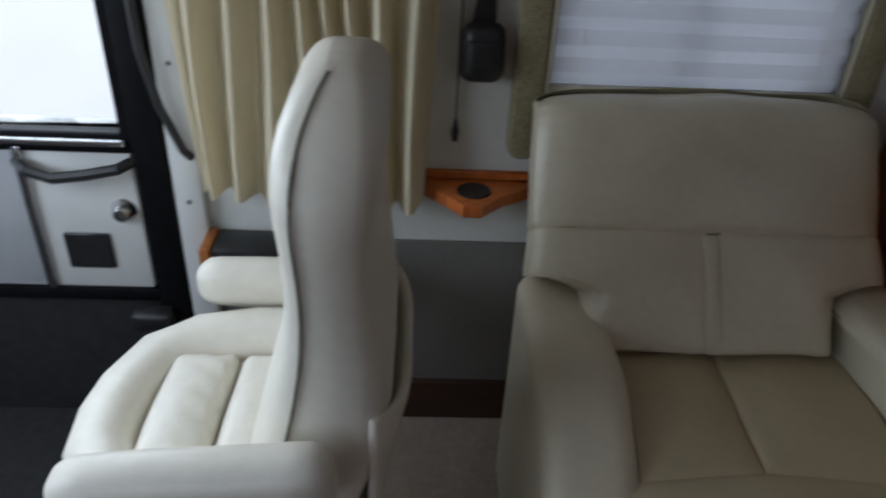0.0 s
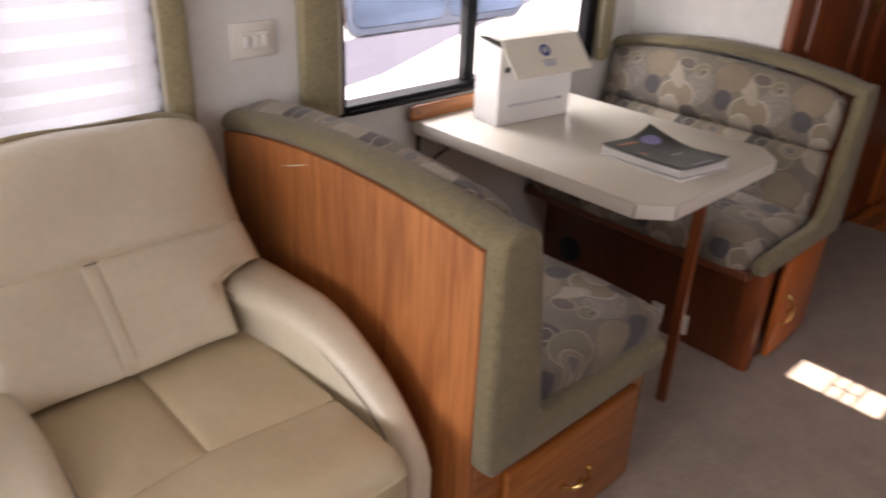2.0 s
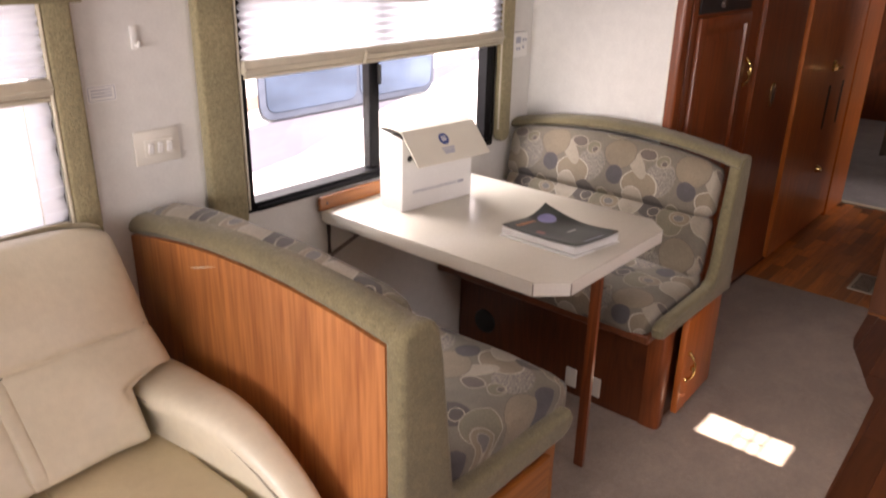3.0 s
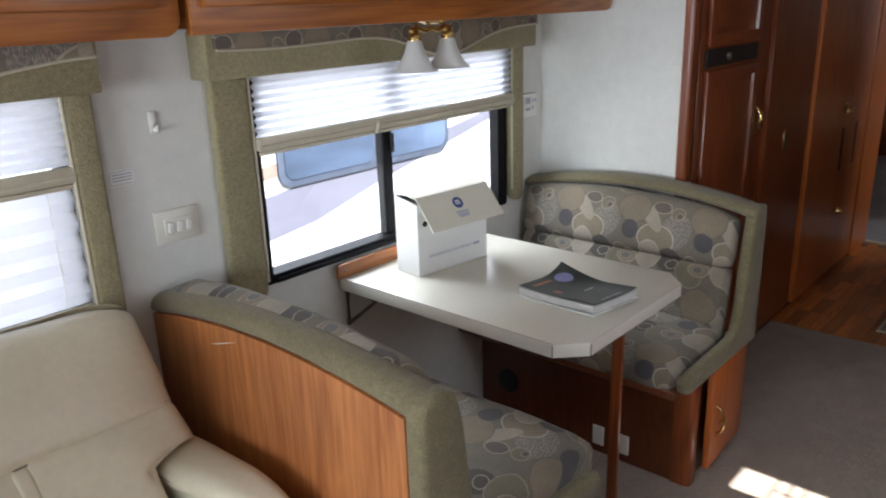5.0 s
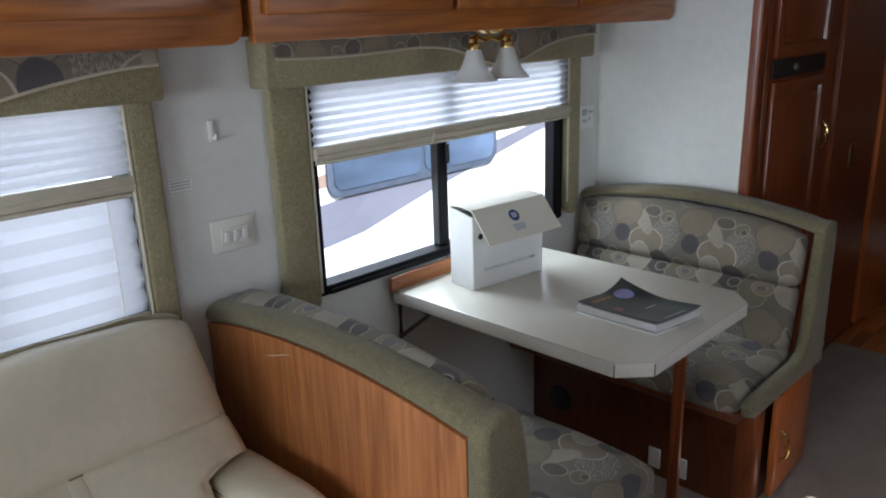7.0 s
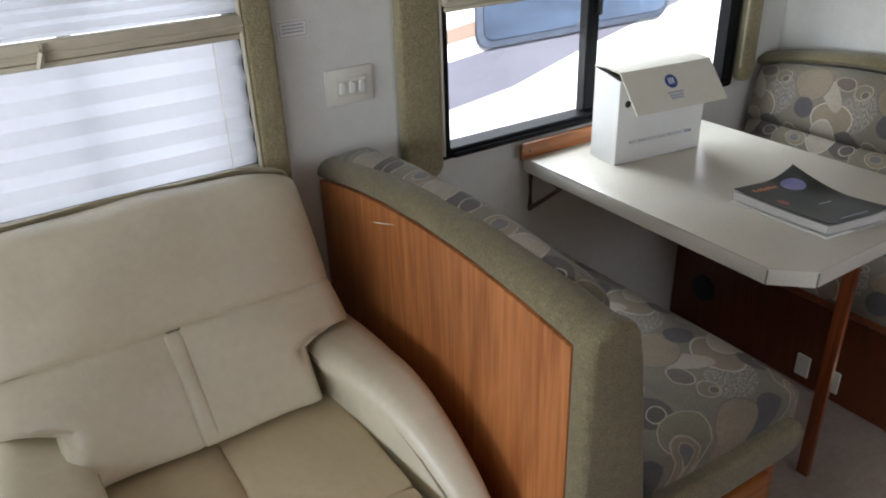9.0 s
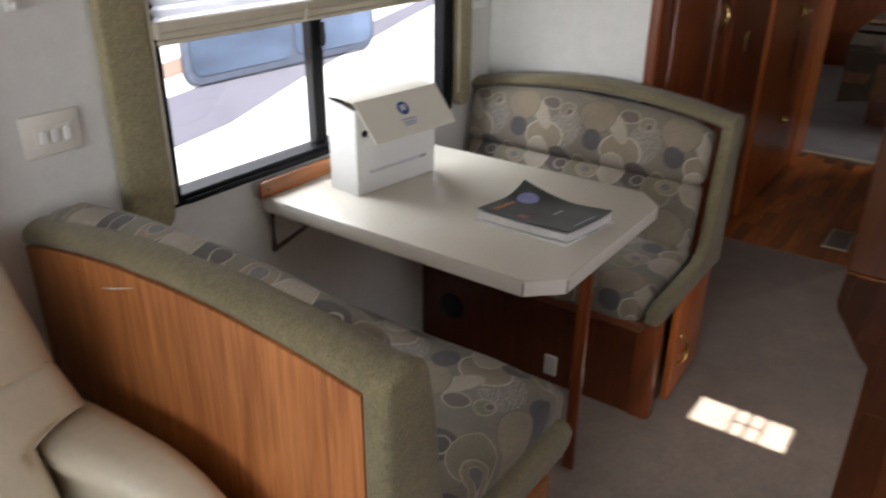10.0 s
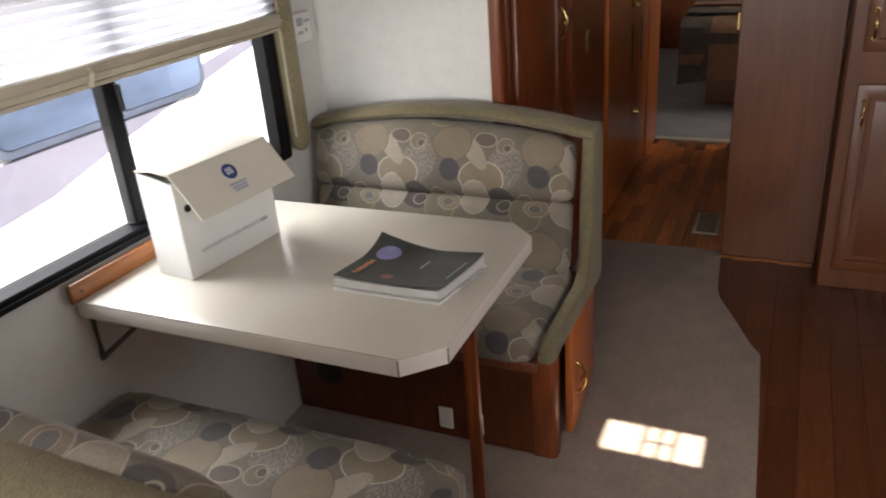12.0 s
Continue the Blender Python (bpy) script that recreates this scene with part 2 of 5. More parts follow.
def shade_cloth(name, color, through_light):
    """Thin pleated cloth that lets daylight through."""
    m = bpy.data.materials.new(name)
    m.use_nodes = True
    nt = m.node_tree
    nt.nodes.remove(nt.nodes["Principled BSDF"])
    d, t = nt.nodes.new("ShaderNodeBsdfDiffuse"), nt.nodes.new("ShaderNodeBsdfTranslucent")
    tc, no = nt.nodes.new("ShaderNodeTexCoord"), nt.nodes.new("ShaderNodeTexNoise")
    no.inputs["Scale"].default_value = 60
    nt.links.new(tc.outputs["Object"], no.inputs["Vector"])
    mr = nt.nodes.new("ShaderNodeMix")
    mr.data_type = "RGBA"
    mr.inputs["A"].default_value = (*[c * 0.92 for c in color], 1)
    mr.inputs["B"].default_value = (*color, 1)
    nt.links.new(no.outputs["Fac"], mr.inputs["Factor"])
    mx = nt.nodes.new("ShaderNodeMixShader")
    mx.inputs["Fac"].default_value = through_light
    nt.links.new(mr.outputs["Result"], d.inputs["Color"])
    nt.links.new(mr.outputs["Result"], t.inputs["Color"])
    nt.links.new(d.outputs[0], mx.inputs[1]), nt.links.new(t.outputs[0], mx.inputs[2])
    nt.links.new(mx.outputs[0], nt.nodes["Material Output"].inputs["Surface"])
    return m


def pane_glass(name, tint=(1, 1, 1)):
    m = bpy.data.materials.new(name)
    m.use_nodes = True
    nt = m.node_tree
    nt.nodes.remove(nt.nodes["Principled BSDF"])
    t, g, f, mx = (nt.nodes.new("ShaderNode" + n) for n in ("BsdfTransparent", "BsdfGlossy", "Fresnel", "MixShader"))
    t.inputs["Color"].default_value = (*tint, 1)
    g.inputs["Roughness"].default_value = 0.02
    f.inputs["IOR"].default_value = 1.45
    nt.links.new(f.outputs[0], mx.inputs[0]), nt.links.new(t.outputs[0], mx.inputs[1]), nt.links.new(g.outputs[0], mx.inputs[2])
    nt.links.new(mx.outputs[0], nt.nodes["Material Output"].inputs["Surface"])
    return m


OAK_D, OAK_L = (0.15, 0.042, 0.008), (0.40, 0.138, 0.028)
oak_z = wood("oak_upright_grain", OAK_L, OAK_D, "Z")
oak_x = wood("oak_long_grain", OAK_L, OAK_D, "X")
oak_panel = wood("oak_booth_panel", (0.50, 0.190, 0.056), (0.235, 0.066, 0.016), "Z", rough=0.45, fine=1.0, rings=6, pore=0.55)
cherry_z = wood("dark_cherry_upright", (0.25, 0.062, 0.017), (0.095, 0.024, 0.008), "Z", rough=0.3)
# Darker copy of the cherry: shade under the table put into the colour.
base_wood = wood("cherry_shaded_bench_base", (0.150, 0.040, 0.012), (0.070, 0.019, 0.007), "Z", rough=0.3)
cherry_x = wood("dark_cherry_long", (0.19, 0.06, 0.025), (0.08, 0.024, 0.011), "X", rough=0.3)
# Redder oak, brightened in its colour for the sunlit glow on the doors.
door_wood = wood("orange_oak_door", (0.58, 0.165, 0.036), (0.32, 0.078, 0.017), "Z", rough=0.3)
fridge_wood = wood("brown_wood_panel", (0.175, 0.054, 0.014), (0.108, 0.032, 0.009), "Z", rough=0.4, rings=4, pore=0.5)
plank_wood = wood("floor_plank", (0.52, 0.175, 0.036), (0.25, 0.073, 0.015), "X", rough=0.35, coat=0.12, per_piece=0.4)
galley_wood = wood("dark_floor_plank", (0.155, 0.047, 0.016), (0.082, 0.025, 0.009), "X", rough=0.3, coat=0.2, per_piece=0.15)
dark_trim = wood("dark_skirting_wood", (0.065, 0.03, 0.019), (0.035, 0.016, 0.011), "X")
carpet_mat = mat("taupe_carpet", (0.34, 0.262, 0.196), 0.95, bump=[(350, 0.9, 0.006), (40, 0.3, 0.01)], vary=[(420, 0.4), (60, 0.12), (11, 0.10), (2.6, 0.12)], sheen=0.3)
blue_carpet = mat("grey_bedroom_carpet", (0.27, 0.26, 0.27), 0.95, bump=[(350, 0.8, 0.005)], vary=[(300, 0.3), (6, 0.12)])
# Grey for the shaded lower part of the pale wall.
wall_shade = mat("grey_wall_shade", (0.200, 0.190, 0.175), 0.95, bump=[(300, 0.7, 0.004)], vary=[(250, 0.25), (5, 0.12)])
dark_mat = mat("dark_cab_lining", (0.016, 0.015, 0.015), 0.9, bump=[(200, 0.5, 0.003)], vary=[(40, 0.3)])
paper = mat("pale_grey_wallpaper", (0.66, 0.66, 0.62), 0.7, bump=[(90, 0.12, 0.002)], vary=[(24, 0.035), (4, 0.03), (130, 0.03)])
ceil_mat = mat("ceiling_vinyl", (0.72, 0.71, 0.67), 0.7, bump=[(60, 0.1, 0.002)], vary=[(12, 0.03)])
leather = mat("cream_leather", (0.64, 0.578, 0.432), 0.36, bump=[(220, 0.18, 0.002), (14, 0.3, 0.008), (5, 0.3, 0.02)], vary=[(7, 0.045), (60, 0.03)])
# Tan of the seat, with its shade and warm bounce mixed into the colour.
leather_tan = mat("tan_shaded_leather", (0.49, 0.405, 0.255), 0.40, bump=[(220, 0.18, 0.002), (14, 0.3, 0.008), (5, 0.3, 0.02)], vary=[(7, 0.06), (60, 0.03)])
leather_w = mat("white_leather", (0.74, 0.70, 0.60), 0.42, bump=[(220, 0.16, 0.002), (16, 0.25, 0.006)], vary=[(7, 0.04), (50, 0.03)])
seam = mat("seam_thread", (0.22, 0.19, 0.14), 0.7, vary=[(90, 0.2)])
piping_m = mat("dark_piping", (0.17, 0.16, 0.125), 0.6, vary=[(60, 0.2)])
# Yellower cloth on the valances, with their better light put into the colour.
olive_light = mat("yellow_olive_tweed", (0.270, 0.232, 0.128), 0.9, bump=[(260, 0.7, 0.004)], vary=[(300, 0.26), (90, 0.16), (8, 0.08)], sheen=0.2)
# Worn brownish on the benches, and darkened for the weaker light there.
olive = mat("olive_tweed_shaded", (0.166, 0.138, 0.070), 0.9, bump=[(260, 0.6, 0.003)], vary=[(300, 0.26), (70, 0.12), (8, 0.10)], sheen=0.2)
swirl_far = swirl_cloth("oval_pattern_cloth_far_bench", 1, shift=(0.215, 0.810))
swirl_near = swirl_cloth("oval_pattern_cloth_near_bench", -1, shift=(0.10, 0.24))
swirl = swirl_cloth("oval_pattern_valance", 0, 0.8)
swirl_big = swirl_cloth("large_oval_pattern_valance", 0, 1.35, (0.05, 0.06))
laminate = mat("beige_laminate", (0.60, 0.567, 0.475), 0.22, vary=[(300, 0.05), (5, 0.02)], bump=[(200, 0.04, 0.001)])
laminate_edge = mat("pale_laminate_edge", (0.70, 0.665, 0.58), 0.4, vary=[(200, 0.04)])
black_alu = mat("black_window_frame", (0.005, 0.005, 0.006), 0.55, spec=0.14, vary=[(30, 0.3)], bump=[(80, 0.05, 0.001)])
black_plastic = mat("black_plastic", (0.016, 0.016, 0.016), 0.45, vary=[(40, 0.3)])
brass = mat("polished_brass", (0.78, 0.56, 0.22), 0.2, 1.0, vary=[(40, 0.12)])
chrome = mat("brushed_chrome", (0.6, 0.6, 0.6), 0.25, 1.0, vary=[(40, 0.1)])
steel_dark = mat("painted_bracket", (0.10, 0.07, 0.055), 0.5, 0.3, vary=[(40, 0.2)])
ivory = mat("ivory_plastic", (0.70, 0.68, 0.60), 0.4, vary=[(20, 0.03)])
white_plastic = mat("white_plastic", (0.76, 0.76, 0.72), 0.4, vary=[(20, 0.03)])
cream_rail = mat("cream_blind_rail", (0.50, 0.455, 0.345), 0.55, vary=[(30, 0.06)])
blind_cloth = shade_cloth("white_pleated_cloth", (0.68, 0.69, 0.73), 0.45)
sheer_cloth = shade_cloth("thin_pleated_cloth", (0.66, 0.67, 0.72), 0.42)
curtain_m = shade_cloth("cream_curtain_cloth", (0.82, 0.74, 0.55), 0.38)
frost = shade_cloth("frosted_glass", (0.86, 0.86, 0.84), 0.5)
glass = pane_glass("clear_pane", (0.97, 0.98, 0.98))
card = mat("white_card", (0.80, 0.80, 0.77), 0.6, vary=[(15, 0.02), (120, 0.015)])
card_flap = mat("cream_card", (0.66, 0.63, 0.52), 0.6, vary=[(15, 0.03)])
ink_blue = mat("navy_print", (0.03, 0.06, 0.2), 0.5, vary=[(60, 0.1)])
ink_grey = mat("grey_print", (0.36, 0.38, 0.44), 0.6, vary=[(60, 0.1)])
cover_dark = mat("dark_cover_print", (0.035, 0.04, 0.036), 0.32, vary=[(12, 0.4), (60, 0.1)])
cover_blue = mat("lilac_print", (0.19, 0.19, 0.34), 0.3, vary=[(25, 0.2)])
cover_orange = mat("orange_print", (0.48, 0.19, 0.08), 0.3, vary=[(80, 0.5)])
cover_red = mat("rose_print", (0.26, 0.09, 0.075), 0.3, vary=[(60, 0.3)])
pages = mat("page_edges", (0.56, 0.55, 0.52), 0.7, vary=[(8, 0.05), (400, 0.2, (0.1, 0.1, 4))])
coach_white = mat("gloss_coach_white", (0.72, 0.72, 0.73), 0.25, vary=[(3, 0.03)], coat=0.3)
coach_grey = mat("coach_grey_stripe", (0.13, 0.13, 0.165), 0.3, vary=[(4, 0.05)])
coach_tan = mat("coach_tan_stripe", (0.24, 0.17, 0.14), 0.3, vary=[(4, 0.06)])
# Broad streaks in the colour imitate reflections in the glass.
coach_glass = mat("tinted_coach_glass", (0.055, 0.078, 0.125), 0.10, vary=[(1.5, 0.35), (1.1, 0.35, (1, 1, 3.5))])
coach_rubber = mat("slate_window_surround", (0.07, 0.085, 0.12), 0.35, vary=[(20, 0.15)])
asphalt = mat("yard_asphalt", (0.10, 0.10, 0.098), 0.9, bump=[(70, 0.6, 0.01)], vary=[(60, 0.3), (1.2, 0.2)])
door_white = mat("white_door_panel", (0.70, 0.70, 0.67), 0.4, vary=[(8, 0.05)], bump=[(120, 0.06, 0.001)])
grey_vinyl = mat("grey_door_vinyl", (0.42, 0.43, 0.44), 0.55, vary=[(10, 0.06)], bump=[(150, 0.1, 0.001)])
plaid_a = mat("brown_bedspread", (0.075, 0.058, 0.042), 0.9, vary=[(12, 0.2), (200, 0.2)])
plaid_b = mat("rust_bedspread_band", (0.20, 0.105, 0.055), 0.9, vary=[(12, 0.2), (200, 0.2)])

# ---- building helpers ----
BASE = {}


def thing(name, at, label, category, group=""):
    ob = new(name)
    ob.location = at
    ob.empty_display_size = 0.05
    BASE[ob.name] = Vector(at)
    return tagged(ob, label, category, group)


def part(name, bm, material, parent, label="", smooth=True):
    """One mesh object, given in world metres, under a thing or under one of its parts."""
    at = BASE[parent.name]
    bmesh.ops.translate(bm, verts=bm.verts, vec=-at)
    me = bpy.data.meshes.new(name)
    bm.to_mesh(me)
    bm.free()
    me.materials.append(material)
    if smooth:
        me.shade_smooth()
        me.set_sharp_from_angle(angle=radians(38))
    ob = new(name, me)
    ob.parent = parent
    BASE[ob.name] = at
    return tagged(ob, label)


def setting(name, bm, material, label, category, smooth=True):
    me = bpy.data.meshes.new(name)
    bm.to_mesh(me)
    bm.free()
    me.materials.append(material)
    if smooth:
        me.shade_smooth()
        me.set_sharp_from_angle(angle=radians(38))
    ob = new(name, me)
    BASE[ob.name] = Vector((0, 0, 0))
    return tagged(ob, label, category, kind="structure")


def box(x0, y0, z0, x1, y1, z1, bev=0.002, seg=1, bm=None):
    bm = bm or bmesh.new()
    m = Matrix.LocRotScale(((x0 + x1) / 2, (y0 + y1) / 2, (z0 + z1) / 2), None, (abs(x1 - x0), abs(y1 - y0), abs(z1 - z0)))
    made = bmesh.ops.create_cube(bm, size=1, matrix=m)["verts"]
    if bev:
        edges = list({e for v in made for e in v.link_edges})
        bmesh.ops.bevel(bm, geom=edges, offset=bev, segments=seg, profile=0.5, affect="EDGES")
    return bm


def prism(pts, a, b, axis="y", bev=0.0, seg=2, bm=None):
    """A 2D outline pushed along an axis from a to b. axis y: points are (x, z); x: (y, z); z: (x, y)."""
    bm = bm or bmesh.new()

    def place(p, w):
        return {"y": (p[0], w, p[1]), "x": (w, p[0], p[1]), "z": (p[0], p[1], w)}[axis]

    lo = [bm.verts.new(place(p, a)) for p in pts]
    hi = [bm.verts.new(place(p, b)) for p in pts]
    n = len(pts)
    faces = [bm.faces.new(lo[::-1]), bm.faces.new(hi)]
    faces += [bm.faces.new((lo[i], lo[(i + 1) % n], hi[(i + 1) % n], hi[i])) for i in range(n)]
    bmesh.ops.recalc_face_normals(bm, faces=faces)
    if bev:
        rim = [e for f in faces[:2] for e in f.edges]
        bmesh.ops.bevel(bm, geom=rim, offset=bev, segments=seg, profile=0.5, affect="EDGES")
    return bm


def rounded(x0, z0, x1, z1, r, n=6, which="abcd"):
    """Outline of a rectangle with round corners: a bottom-left, b bottom-right, c top-right, d top-left."""
    out = []
    for key, cx, cz, s in (("a", x0 + r, z0 + r, 180), ("b", x1 - r, z0 + r, 270), ("c", x1 - r, z1 - r, 0), ("d", x0 + r, z1 - r, 90)):
        if key in which:
            out += [(cx + r * math.cos(radians(s + 90 * i / n)), cz + r * math.sin(radians(s + 90 * i / n))) for i in range(n + 1)]
        else:
            out.append({"a": (x0, z0), "b": (x1, z0), "c": (x1, z1), "d": (x0, z1)}[key])
    return out


def tube(path, r, n=8, bm=None, taper=None):
    bm = bm or bmesh.new()
    path = [Vector(p) for p in path]
    rings = []
    for i, p in enumerate(path):
        d = (path[min(i + 1, len(path) - 1)] - path[max(i - 1, 0)]).normalized()
        side = d.cross(Vector((0.13, 0.31, 0.94))).normalized()
        up = side.cross(d)
        rr = taper[i] if taper else r
        rings.append([bm.verts.new(p + rr * (side * math.cos(2 * math.pi * k / n) + up * math.sin(2 * math.pi * k / n))) for k in range(n)])
    for a, b in zip(rings, rings[1:]):
        for k in range(n):
            bm.faces.new((a[k], a[(k + 1) % n], b[(k + 1) % n], b[k]))
    bm.faces.new(rings[0][::-1]), bm.faces.new(rings[-1])
    bmesh.ops.recalc_face_normals(bm, faces=bm.faces)
    return bm


def lathe(profile, at, n=24, bm=None):
    bm = bm or bmesh.new()
    rings = [[bm.verts.new((at[0] + r * math.cos(2 * math.pi * k / n), at[1] + r * math.sin(2 * math.pi * k / n), at[2] + z)) for k in range(n)] for r, z in profile]
    for a, b in zip(rings, rings[1:]):
        for k in range(n):
            bm.faces.new((a[k], a[(k + 1) % n], b[(k + 1) % n], b[k]))
    bmesh.ops.recalc_face_normals(bm, faces=bm.faces)
    return bm


def cushion(cx, cy, cz, hx, hy, hz, r, n=12, puff=(0, 0, 0), warp=0.004, m=None, bend=None):
    """A stuffed block: rounded edges, swollen faces and slight lumps. m: a turn about its centre. bend: moves each point of the block."""
    bm = bmesh.new()
    bmesh.ops.create_cube(bm, size=2)
    bmesh.ops.subdivide_edges(bm, edges=list(bm.edges), cuts=n, use_grid_fill=True)
    verts = list(bm.verts)
    h = Vector((hx, hy, hz))
    for v in verts:
        u = v.co.copy()
        p = Vector([u[i] * h[i] for i in range(3)])
        inner = Vector([max(-(h[i] - r), min(h[i] - r, p[i])) for i in range(3)])
        d = p - inner
        if d.length > 1e-9:
            p = inner + d.normalized() * min(r, max(abs(c) for c in d))
        for i in range(3):
            j, k = (i + 1) % 3, (i + 2) % 3
            p[i] += math.copysign(1, u[i]) * (abs(u[i]) ** 3) * puff[i] * (1 - u[j] ** 2) * (1 - u[k] ** 2)
        p += warp * noise.noise_vector(Vector((p.x * 7 + cx, p.y * 7 + cy, p.z * 7 + cz)))
        if bend:
            p = Vector(bend(p, u))
        v.co = (m @ p if m else p) + Vector((cx, cy, cz))
    return bm


def handle_bow(c, along, out, length=0.09, lift=0.022):
    """A bowed brass pull with two feet."""
    c, a, o = Vector(c), Vector(along), Vector(out)
    pts = []
    for i in range(13):
        s = -1 + i / 6
        pts.append(c + a * (s * length / 2) + o * (lift * (1 - abs(s) ** 3) + 0.003))
    bm = tube(pts, 0.004, 8, taper=[0.0055 if abs(i - 6) > 4 else 0.0035 + 0.0022 * (1 - abs(i - 6) / 6) for i in range(13)])
    for s in (-1, 1):
        tube([c + a * (s * length / 2), c + a * (s * length / 2) + o * 0.006], 0.009, 10, bm=bm)
    tube([c + o * (lift - 0.003) - a * 0.006, c + o * (lift - 0.003) + a * 0.006], 0.0075, 10, bm=bm)
    return bm


def turn(bm, m):
    bmesh.ops.transform(bm, matrix=m, verts=bm.verts)
    return bm


def panel_door(parent, x0, z0, x1, z1, y, material, inner, m=None, border=0.055, label=""):
    """A framed door with a raised field. It faces -y with its front at y - 0.018, or any other way by m."""
    bm = bmesh.new()
    f = y - 0.018
    b = border
    box(x0, f, z0, x1, y, z1, 0.004, 2, bm=bm)
    front = min(bm.faces, key=lambda q: q.calc_center_median().y)
    bmesh.ops.inset_individual(bm, faces=[front], thickness=b - 0.004)
    bmesh.ops.inset_individual(bm, faces=[front], thickness=0.004)
    bmesh.ops.translate(bm, verts=front.verts, vec=(0, 0.011, 0))
    door = part("door", turn(bm, m) if m else bm, material, parent, label)
    g, s = b + 0.006, 0.028
    bm = bmesh.new()
    lo = [bm.verts.new(p) for p in ((x0 + g, f + 0.010, z0 + g), (x1 - g, f + 0.010, z0 + g), (x1 - g, f + 0.010, z1 - g), (x0 + g, f + 0.010, z1 - g))]
    hi = [bm.verts.new(p) for p in ((x0 + g + s, f + 0.001, z0 + g + s), (x1 - g - s, f + 0.001, z0 + g + s), (x1 - g - s, f + 0.001, z1 - g - s), (x0 + g + s, f + 0.001, z1 - g - s))]
    bm.faces.new(hi)
    for i in range(4):
        bm.faces.new((lo[i], lo[(i + 1) % 4], hi[(i + 1) % 4], hi[i]))
    bmesh.ops.recalc_face_normals(bm, faces=bm.faces)
    part("raised_panel", turn(bm, m) if m else bm, inner, door)
    return door


def wall_with_holes(x0, z0, x1, z1, y0, y1, holes):
    """A wall along x, cut clean through by openings (x0, z0, x1, z1)."""
    bm = bmesh.new()
    xs = sorted({x0, x1, *[h[0] for h in holes], *[h[2] for h in holes]})
    zs = sorted({z0, z1, *[h[1] for h in holes], *[h[3] for h in holes]})
    for a, b in zip(xs, xs[1:]):
        for c, d in zip(zs, zs[1:]):
            mx, mz = (a + b) / 2, (c + d) / 2
            if not any(h[0] < mx < h[2] and h[1] < mz < h[3] for h in holes):
                box(a, y0, c, b, y1, d, 0, bm=bm)
    bmesh.ops.remove_doubles(bm, verts=bm.verts, dist=1e-5)
    seen = {}
    for f in list(bm.faces):
        key = tuple(round(c, 4) for c in f.calc_center_median())
        seen.setdefault(key, []).append(f)
    bmesh.ops.delete(bm, geom=[f for fs in seen.values() if len(fs) > 1 for f in fs], context="FACES")
    return bm


def pleats(x0, x1, z0, z1, y, pitch, depth, sag=0.004, seed=0):
    """Folded shade cloth between two heights."""
    bm = bmesh.new()
    rows = max(2, int(round((z1 - z0) / pitch * 2)))
    cols = 24
    grid = []
    for i in range(rows + 1):
        z = z0 + (z1 - z0) * i / rows
        row = []
        for j in range(cols + 1):
            x = x0 + (x1 - x0) * j / cols
            n = noise.noise((x * 3 + seed, z * 9, seed))
            row.append(bm.verts.new((x, y - (depth if i % 2 else 0) * (1 + 0.5 * n), z + sag * n)))
        grid.append(row)
    for a, b in zip(grid, grid[1:]):
        for j in range(cols):
            bm.faces.new((a[j], a[j + 1], b[j + 1], b[j]))
    return bm


# ---- the shell ----
X0, X1, YB, CEIL = -1.90, 8.0, -2.45, 2.02
WALL_X = 2.41     # partition behind the far bench
HALL_Y = -0.58    # left side of the passage
W1 = (0.03, 0.875, 0.620, 1.40)
W2 = (1.085, 0.795, 2.175, 1.40)
DOORWIN = (-1.75, 0.77, -0.80, 1.45)

setting("wall_window_side", wall_with_holes(X0, -0.1, X1, CEIL, 0.0, 0.045, [W1, W2, DOORWIN]), paper, "pale grey papered outer wall with window openings", "wall", False)
# Unseen wall: dark to cut bounced light, openings added for fill and sun patch.
setting("wall_galley_side", wall_with_holes(X0, -0.1, X1, CEIL, YB - 0.045, YB, [(-1.70, 0.97, -0.90, 1.52), (0.98, 1.02, 2.06, 1.64), (2.113, 1.460, 2.245, 1.841), (5.9, 1.05, 6.7, 1.55)]), fridge_wood, "unseen dark brown outer wall behind the walker with added light openings", "wall", False)
# Out of view too; its dark colour keeps bounced light low.
bm = wall_with_holes(YB, -0.1, 0.0, CEIL, X0 - 0.05, X0, [(-2.1, 0.95, -0.3, 1.60)])
setting("wall_front", turn(bm, Matrix(((0, 1, 0, 0), (1, 0, 0, 0), (0, 0, 1, 0), (0, 0, 0, 1)))), dark_mat, "front wall with the wide windscreen opening", "wall", False)
setting("wall_rear", box(X1, YB, -0.1, X1 + 0.05, 0, CEIL, 0), cherry_z, "dark wooden rear bedroom wall", "wall")
setting("ceiling", box(X0, YB, CEIL, X1, 0.0, CEIL + 0.05, 0), ceil_mat, "off-white vinyl ceiling", "ceiling")
setting("floor", box(X0, YB, -0.1, X1, 0.0, -0.012, 0), galley_wood, "dark wooden subfloor", "floor")
setting("wall_partition", box(WALL_X, -0.565, 0, WALL_X + 0.04, 0.0, CEIL, 0), paper, "pale grey papered partition behind the dinette bench", "wall")
# Grey band paints the seat's shade on the pale lower wall.
setting("wall_shade_band", box(-0.74, -0.008, 0.09, 0.3, 0.0, 0.525, 0.002), wall_shade, "grey band painting the shade on the lower outer wall", "wall")
setting("baseboard", box(-0.74, -0.022, -0.004, 0.3, -0.001, 0.12, 0.004), dark_trim, "dark cherry skirting under the grey shade band", "baseboard")

